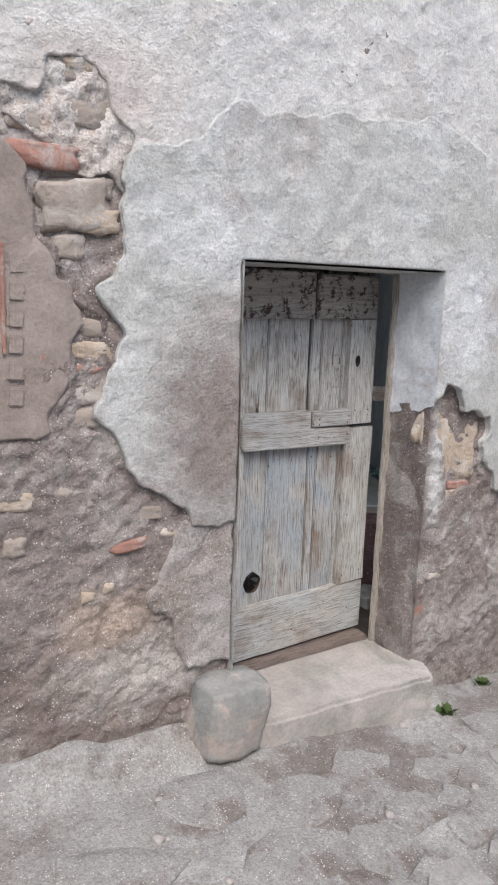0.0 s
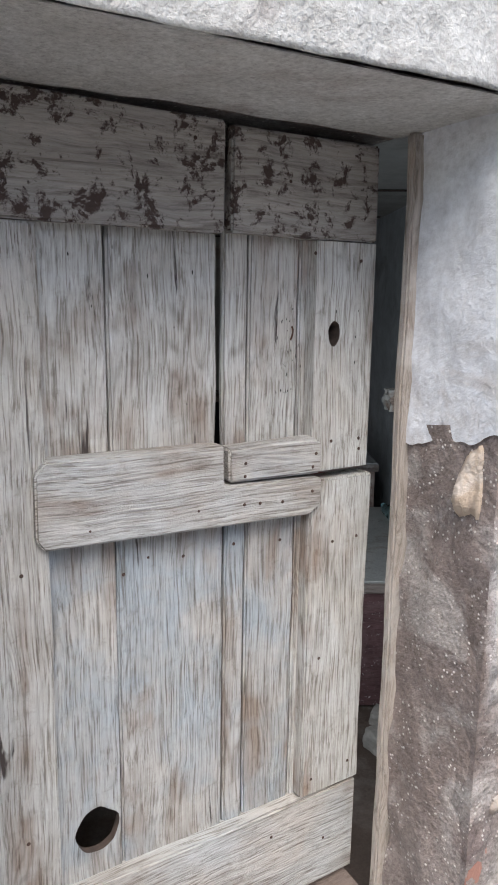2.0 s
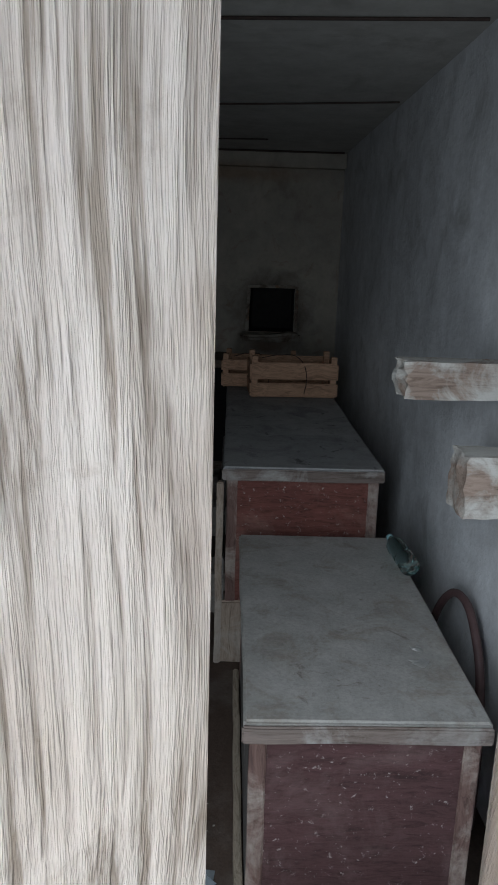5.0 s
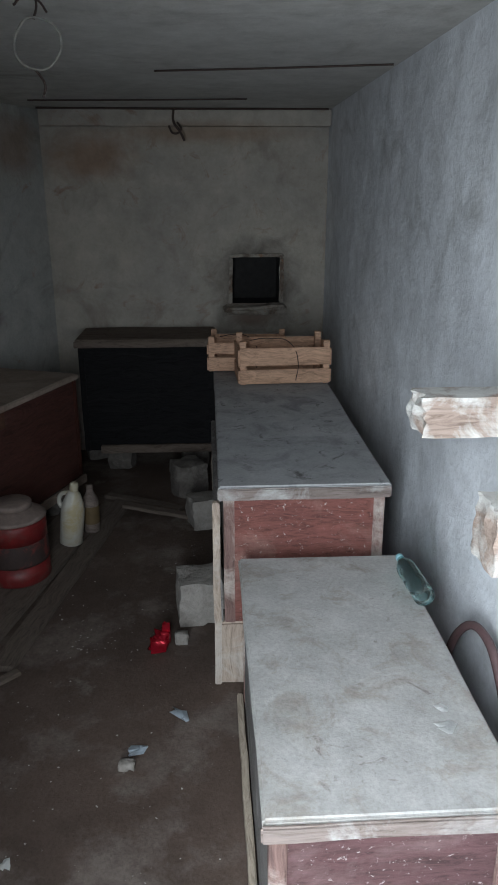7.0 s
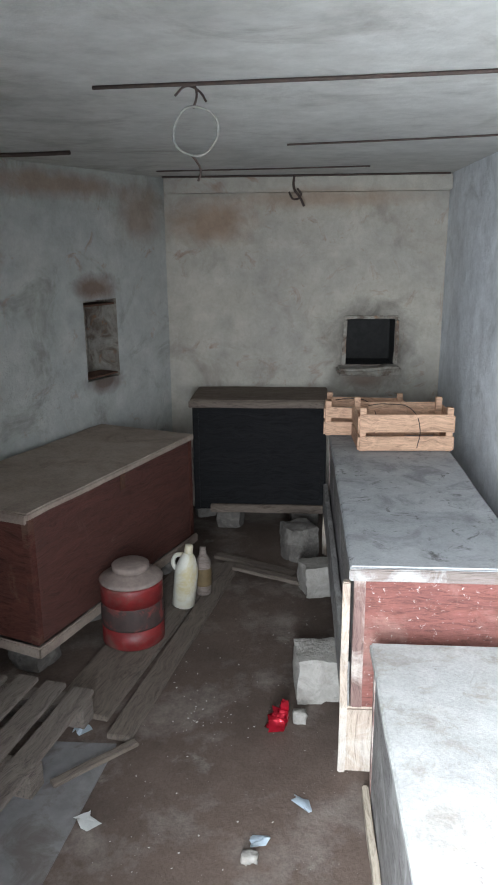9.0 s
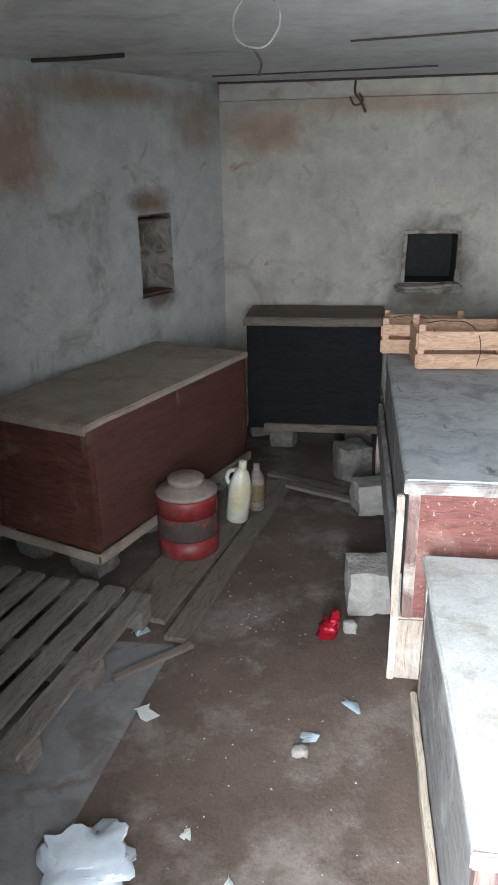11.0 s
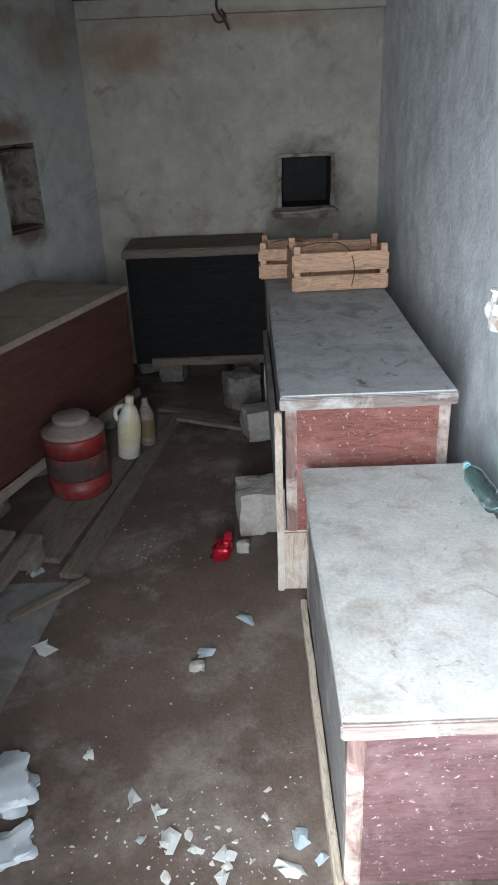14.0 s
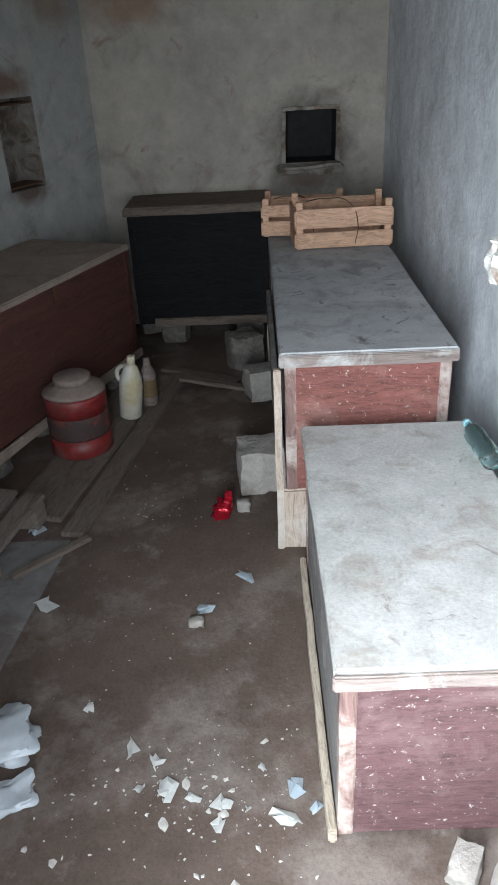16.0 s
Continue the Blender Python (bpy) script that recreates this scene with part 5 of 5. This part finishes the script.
# ---- fruit crates ----
def crate(m, w, d, h, label):
    c = thing("fruit_crate", label, "crate", m, "wooden fruit crates")
    for x in (0, w - 0.03):
        for y in (0, d - 0.03):
            part("corner_post", box_bm(x, y, 0, x + 0.03, y + 0.03, h + 0.03, bevel=0.002), M_CRATE, c)
    for za, zb in ((0.006, 0.075), (0.095, h)):
        part("side_slat", box_bm(0.0, -0.007, za, w, -0.001, zb, bevel=0.0015, wob=0.002, cuts=5), M_CRATE, c)
        part("side_slat", box_bm(0.0, d + 0.001, za, w, d + 0.007, zb, bevel=0.0015, wob=0.002, cuts=5), M_CRATE, c)
    for za, zb in ((0.006, 0.07), (0.09, h - 0.01)):
        part("end_slat", box_bm(-0.009, 0.001, za, -0.001, d, zb, bevel=0.0015), M_CRATE, c)
        part("end_slat", box_bm(w + 0.001, 0.001, za, w + 0.009, d, zb, bevel=0.0015), M_CRATE, c)
    for i in range(4):
        y0 = 0.01 + i * (d - 0.02) / 4
        part("bottom_slat", box_bm(0.002, y0, 0.0005, w - 0.002, y0 + (d - 0.02) / 4 - 0.012, 0.005), M_CRATE, c)
    for k in range(1):
        x = w * 0.62
        tube("tie_wire", [(x, -0.009, 0.02), (x + 0.01, -0.012, h * 0.6), (x - 0.02, 0.01, h + 0.012), (x - 0.12, d * 0.5, h + 0.02), (x - 0.2, d * 0.9, h - 0.01)], 0.0022, M_WIRE, c)
    return c


crate(RM @ pose(0.225, 3.365, 0.764, 0, 0, 2), 0.435, 0.27, 0.18, "pale pine fruit crate with loose tie wire")
crate(RM @ pose(0.075, 3.66, 0.764, 0, 0, -4), 0.40, 0.25, 0.15, "pale pine fruit crate behind another")

# ---- drum, jug, bottles ----
drum = thing("metal_can", "dusty red metal can with a rusty band", "can", RM @ pose(-0.79, 2.90, 0.026))
part("body", lathe(bmesh.new(), [(0.132, 0.0), (0.138, 0.006), (0.136, 0.09)], 40), M_CAN, drum, smooth=True)
part("band", lathe(bmesh.new(), [(0.137, 0.0905), (0.1385, 0.10), (0.137, 0.19), (0.136, 0.195)], 40), M_CANDARK, drum, "rusted dark band", smooth=True)
part("upper_body", lathe(bmesh.new(), [(0.136, 0.1955), (0.137, 0.27), (0.13, 0.285)], 40), M_CAN, drum, smooth=True)
part("shoulder", lathe(bmesh.new(), [(0.137, 0.2855), (0.14, 0.292), (0.125, 0.302), (0.085, 0.318), (0.075, 0.326)], 40), M_CANLID, drum, "dust-covered shoulder", smooth=True)
part("lid", lathe(bmesh.new(), [(0.07, 0.3265), (0.08, 0.33), (0.082, 0.352), (0.074, 0.358), (0.0, 0.361)], 32), M_CANLID, drum, "dusty round lid", smooth=True)

jug = thing("plastic_jug", "yellowed milky plastic jug with a handle", "jug", RM @ pose(-0.615, 3.20, 0.026, 2, -7, 150))
part("body", lathe(bmesh.new(), [(0.045, 0.0), (0.056, 0.008), (0.057, 0.17), (0.052, 0.21), (0.034, 0.26), (0.02, 0.28)], 24), M_JUG, jug, smooth=True)
part("cap", lathe(bmesh.new(), [(0.019, 0.2805), (0.021, 0.283), (0.020, 0.318), (0.014, 0.322)], 20), M_JUG, jug, smooth=True)
tube("handle", [(0.05, 0, 0.165), (0.082, 0, 0.19), (0.075, 0, 0.235), (0.03, 0, 0.262)], 0.011, M_JUG, jug)
bot2 = thing("bottle", "small murky bottle with a yellowed label", "bottle", RM @ pose(-0.53, 3.33, 0.026))
part("body", lathe(bmesh.new(), [(0.035, 0.0), (0.04, 0.006), (0.04, 0.17), (0.018, 0.215), (0.016, 0.25)], 20), M_SILLW, bot2, smooth=True)
part("label", lathe(bmesh.new(), [(0.041, 0.05), (0.0412, 0.052), (0.0412, 0.14), (0.041, 0.142)], 20), M_YELLOW, bot2, smooth=True)

pet = thing("plastic_bottle", "clear green plastic bottle lying on the chest's edge", "bottle", RM @ pose(0.665, 1.70, 0.576, -90, 0, 3))
pet.scale = (0.74, 0.74, 0.82)
part("body", lathe(bmesh.new(), [(0.03, 0.0), (0.041, 0.008), (0.041, 0.06), (0.037, 0.075), (0.041, 0.09), (0.041, 0.14), (0.037, 0.155), (0.041, 0.17), (0.04, 0.21), (0.016, 0.265), (0.014, 0.275)], 24), M_PET, pet, smooth=True)
part("cap", lathe(bmesh.new(), [(0.0155, 0.2755), (0.0165, 0.278), (0.0165, 0.293), (0.015, 0.296)], 20), M_CAP, pet, smooth=True)
tube("hose", [(0.70, 1.72, 0.0), (0.735, 1.71, 0.30), (0.765, 1.66, 0.50), (0.78, 1.56, 0.55), (0.785, 1.44, 0.49), (0.785, 1.36, 0.34), (0.78, 1.32, 0.0)], 0.012, M_HOSE, None, "maroon rubber hose looped against the wall", RM, "hose")

# ---- wooden bars standing out of the wall by the doorway ----
for x, y, z, hh, dd in ((0.537, 1.45, 1.13, 0.095, 0.09), (0.64, 1.24, 0.90, 0.145, 0.12)):
    solid("wall_bar", boulder(XR + 0.03 - x, dd, hh, x * 9, 0.4), M_WHITEWOOD, "stub of whitewashed timber built into the wall", "timber", RM @ pose((x + XR + 0.03) / 2, y + dd / 2, z), "timber stubs in the wall")

# ---- pallet, planks, sheet ----
pal = thing("pallet", "grey slatted wooden pallet on the floor", "pallet", RM @ pose(-0.985, 1.50, 0.008, 0, 0, -11))
for i in range(7):
    part("slat", box_bm(-0.085 - 0.122 * i, 0, 0.09, -0.122 * i, 0.875 + 0.01 * (i % 3), 0.110, bevel=0.003, wob=0.003, cuts=6, seed=i), M_PALLET, pal)
for y in (0.04, 0.42, 0.78):
    part("bearer", box_bm(-0.82, y, 0.0, 0.0, y + 0.08, 0.089, bevel=0.003), M_PALLET, pal)


def plank(xa, ya, xb, yb_, w, t, z, material, label, seed=0):
    L = math.hypot(xb - xa, yb_ - ya)
    a = math.degrees(math.atan2(-(xb - xa), yb_ - ya))
    return solid("plank", box_bm(-w / 2, 0, 0, w / 2, L, t, bevel=0.003, wob=0.004, cuts=9, seed=seed), material, label, "plank", RM @ pose(xa, ya, z, 0, 0, a))


plank(-0.70, 2.22, -0.42, 3.70, 0.09, 0.025, 0.0, M_PLANK, "long brown plank lying on the floor", 1)
plank(-0.885, 2.35, -0.58, 3.72, 0.24, 0.024, 0.001, M_PLANK, "wide dark plank under the red can", 2)
plank(-0.86, 1.98, -0.63, 2.20, 0.035, 0.016, 0.008, M_PLANK, "brown splintered stick on the floor", 3)
plank(-0.40, 3.62, 0.02, 3.42, 0.05, 0.02, 0.026, M_PLANK, "thin stick lying across the planks", 4)
plank(-0.52, 3.82, -0.08, 3.60, 0.06, 0.02, 0.002, M_PLANK, "thin stick by the black chest", 5)
solid("floor_sheet", prism(bmesh.new(), [(-0.70, 2.20), (-0.79, 1.40), (-0.77, 0.7), (-1.7, 0.7), (-1.25, 1.6), (-0.93, 2.2)], 0.0015, 0.007), M_LINO, "torn grey floor sheet beside the pallet", "sheet", RM)

# ---- litter ----
def scrap(name, x, y, w, seed, material, label, category="paper", z=0.0005, tall=0.13):
    r = random.Random(seed)
    n = 9
    bm = bmesh.new()
    ang = sorted(r.uniform(0, math.tau) for _ in range(n))
    rim = [Vector((math.cos(a) * w / 2 * r.uniform(0.5, 1.15), math.sin(a) * w / 2 * r.uniform(0.4, 1.0), r.uniform(0.0, tall) * w)) for a in ang]
    mid = [p * 0.5 + Vector((0, 0, r.uniform(0.02, tall) * w)) for p in rim]
    lo = [bm.verts.new(p) for p in rim]
    mi = [bm.verts.new(p) for p in mid]
    top = bm.verts.new((0, 0, r.uniform(0.05, tall) * w + 0.002))
    for i in range(n):
        j = (i + 1) % n
        bm.faces.new((lo[i], lo[j], mi[j], mi[i]))
        bm.faces.new((mi[i], mi[j], top))
    bmesh.ops.solidify(bm, geom=bm.faces[:], thickness=0.0012)
    low = min(v.co.z for v in bm.verts)
    for v in bm.verts:
        v.co.z -= low
    return solid(name, bm, material, label, category, RM @ pose(x, y, z, 0, 0, r.uniform(0, 360)), "scraps of litter on the floor")


for k, (x, y, w, mt_) in enumerate(((-0.845, 2.28, 0.08, 1), (-0.705, 1.845, 0.085, 0), (-0.165, 1.80, 0.085, 1), (-0.053, 1.95, 0.09, 1), (-0.475, 1.414, 0.045, 0), (-0.335, 1.275, 0.075, 0),
                                    (-0.273, 1.225, 0.06, 0), (-0.227, 1.145, 0.08, 0), (-0.165, 1.124, 0.05, 0), (-0.097, 1.105, 0.06, 0), (-0.10, 1.05, 0.05, 0), (0.005, 1.205, 0.03, 0), (0.086, 1.150, 0.08, 1), (0.058, 1.065, 0.085, 0),
                                    (0.135, 1.09, 0.05, 1), (-0.30, 1.151, 0.04, 0), (-0.606, 1.145, 0.06, 0), (-0.031, 1.088, 0.025, 0))):
    scrap("paper_scrap", x, y, w, 300 + k, M_PAPERB if mt_ else M_PAPER, "crumpled bluish scrap of paper" if mt_ else "torn white scrap of paper")
scrap("paper_scrap", 0.575, 1.22, 0.06, 77, M_PAPER, "white scrap of paper on the dusty chest", z=0.5465, tall=0.1)
scrap("paper_scrap", 0.585, 1.28, 0.045, 78, M_PAPER, "white scrap of paper on the dusty chest", z=0.5465, tall=0.1)
solid("stone_lump", rock(bmesh.new(), (0, 0, 0.02), (0.045, 0.035, 0.024), 8, 3, 0.35), M_BLOCK, "small pale lump of stone on the floor", "stone", RM @ pose(-0.194, 1.722, 0), smooth=True)
for x, y, w, d, h, z in ((-0.71, 1.29, 0.19, 0.16, 0.05, 0.007), (-0.62, 1.13, 0.11, 0.08, 0.035, 0.0)):
    solid("plastic_bag", rock(bmesh.new(), (0, 0, h * 0.4), (w, d, h), w * 31, 9, 0.5), M_BAG, "crumpled translucent white plastic bag on the floor", "bag", RM @ pose(x, y, z, 0, 0, 25), "plastic bags")
foil = bmesh.new()
for k in range(3):
    rock(foil, (0.012 * k - 0.01, 0.01 * k, 0.035 + 0.012 * k), (0.062 - 0.014 * k, 0.045, 0.055), 30 + k, 3, 0.45)
rock(foil, (0.02, 0.015, 0.075), (0.028, 0.012, 0.085), 40, 3, 0.35)
solid("foil_wrapper", foil, M_FOIL, "crumpled shiny red foil wrapper on the floor", "wrapper", RM @ pose(-0.125, 2.31, 0), smooth=False)
solid("stone_lump", rock(bmesh.new(), (0, 0, 0.02), (0.05, 0.04, 0.05), 18, 2, 0.3), M_BLOCK, "small pale lump of stone on the floor", "stone", RM @ pose(-0.05, 2.37, 0), smooth=True)

crumbs = bmesh.new()
rr = random.Random(12)
for k in range(520):
    if k < 200:
        x, y = rr.gauss(-0.15, 0.22), rr.gauss(1.12, 0.10)
    elif k < 240:
        x, y = rr.gauss(-0.42, 0.06), rr.gauss(2.36, 0.06)
    else:
        x, y = rr.uniform(-0.65, 0.13), rr.uniform(0.9, 3.2)
    if x > 0.135 or x < -0.68:
        continue
    w = 0.0016 + 0.0065 * rr.random() ** 3.2
    if k < 60:
        w *= 2.4
    if 240 <= k:
        w *= 0.75
    n_, sq, tw = rr.randint(4, 7), rr.uniform(0.35, 1.0), rr.uniform(0, 3.1)
    vs_ = []
    for i in range(n_):
        a_ = (i + rr.uniform(-0.3, 0.3)) * math.tau / n_
        q_ = Vector((w * math.cos(a_) * rr.uniform(0.45, 1.2), w * sq * math.sin(a_) * rr.uniform(0.45, 1.2), 0))
        q_.rotate(Matrix.Rotation(tw, 3, "Z"))
        vs_.append(crumbs.verts.new((x + q_.x, y + q_.y, 0.0)))
    tp = crumbs.verts.new((x + w * rr.uniform(-0.3, 0.3), y + w * rr.uniform(-0.3, 0.3), w * rr.uniform(0.15, 0.6)))
    for i in range(n_):
        crumbs.faces.new((vs_[i], vs_[(i + 1) % n_], tp))
solid("plaster_crumbs", crumbs, M_CRUMB, "fallen white plaster crumbs scattered over the floor", "debris", RM, kind="stuff")
# broken stones at the foot of the doorway
for k, (x, y, w, h) in enumerate(((0.60, 0.80, 0.24, 0.18), (0.42, 0.76, 0.13, 0.08), (0.44, 0.93, 0.09, 0.05), (0.60, 0.955, 0.08, 0.06))):
    solid("rubble_stone", boulder(w, w * 0.7, h, k * 3.3 + 1), M_BLOCK if k else M_STEP, "broken pale stone at the foot of the doorway", "stone", RM @ pose(x, y, -0.004, 0, 0, 30 * k), "rubble stones")
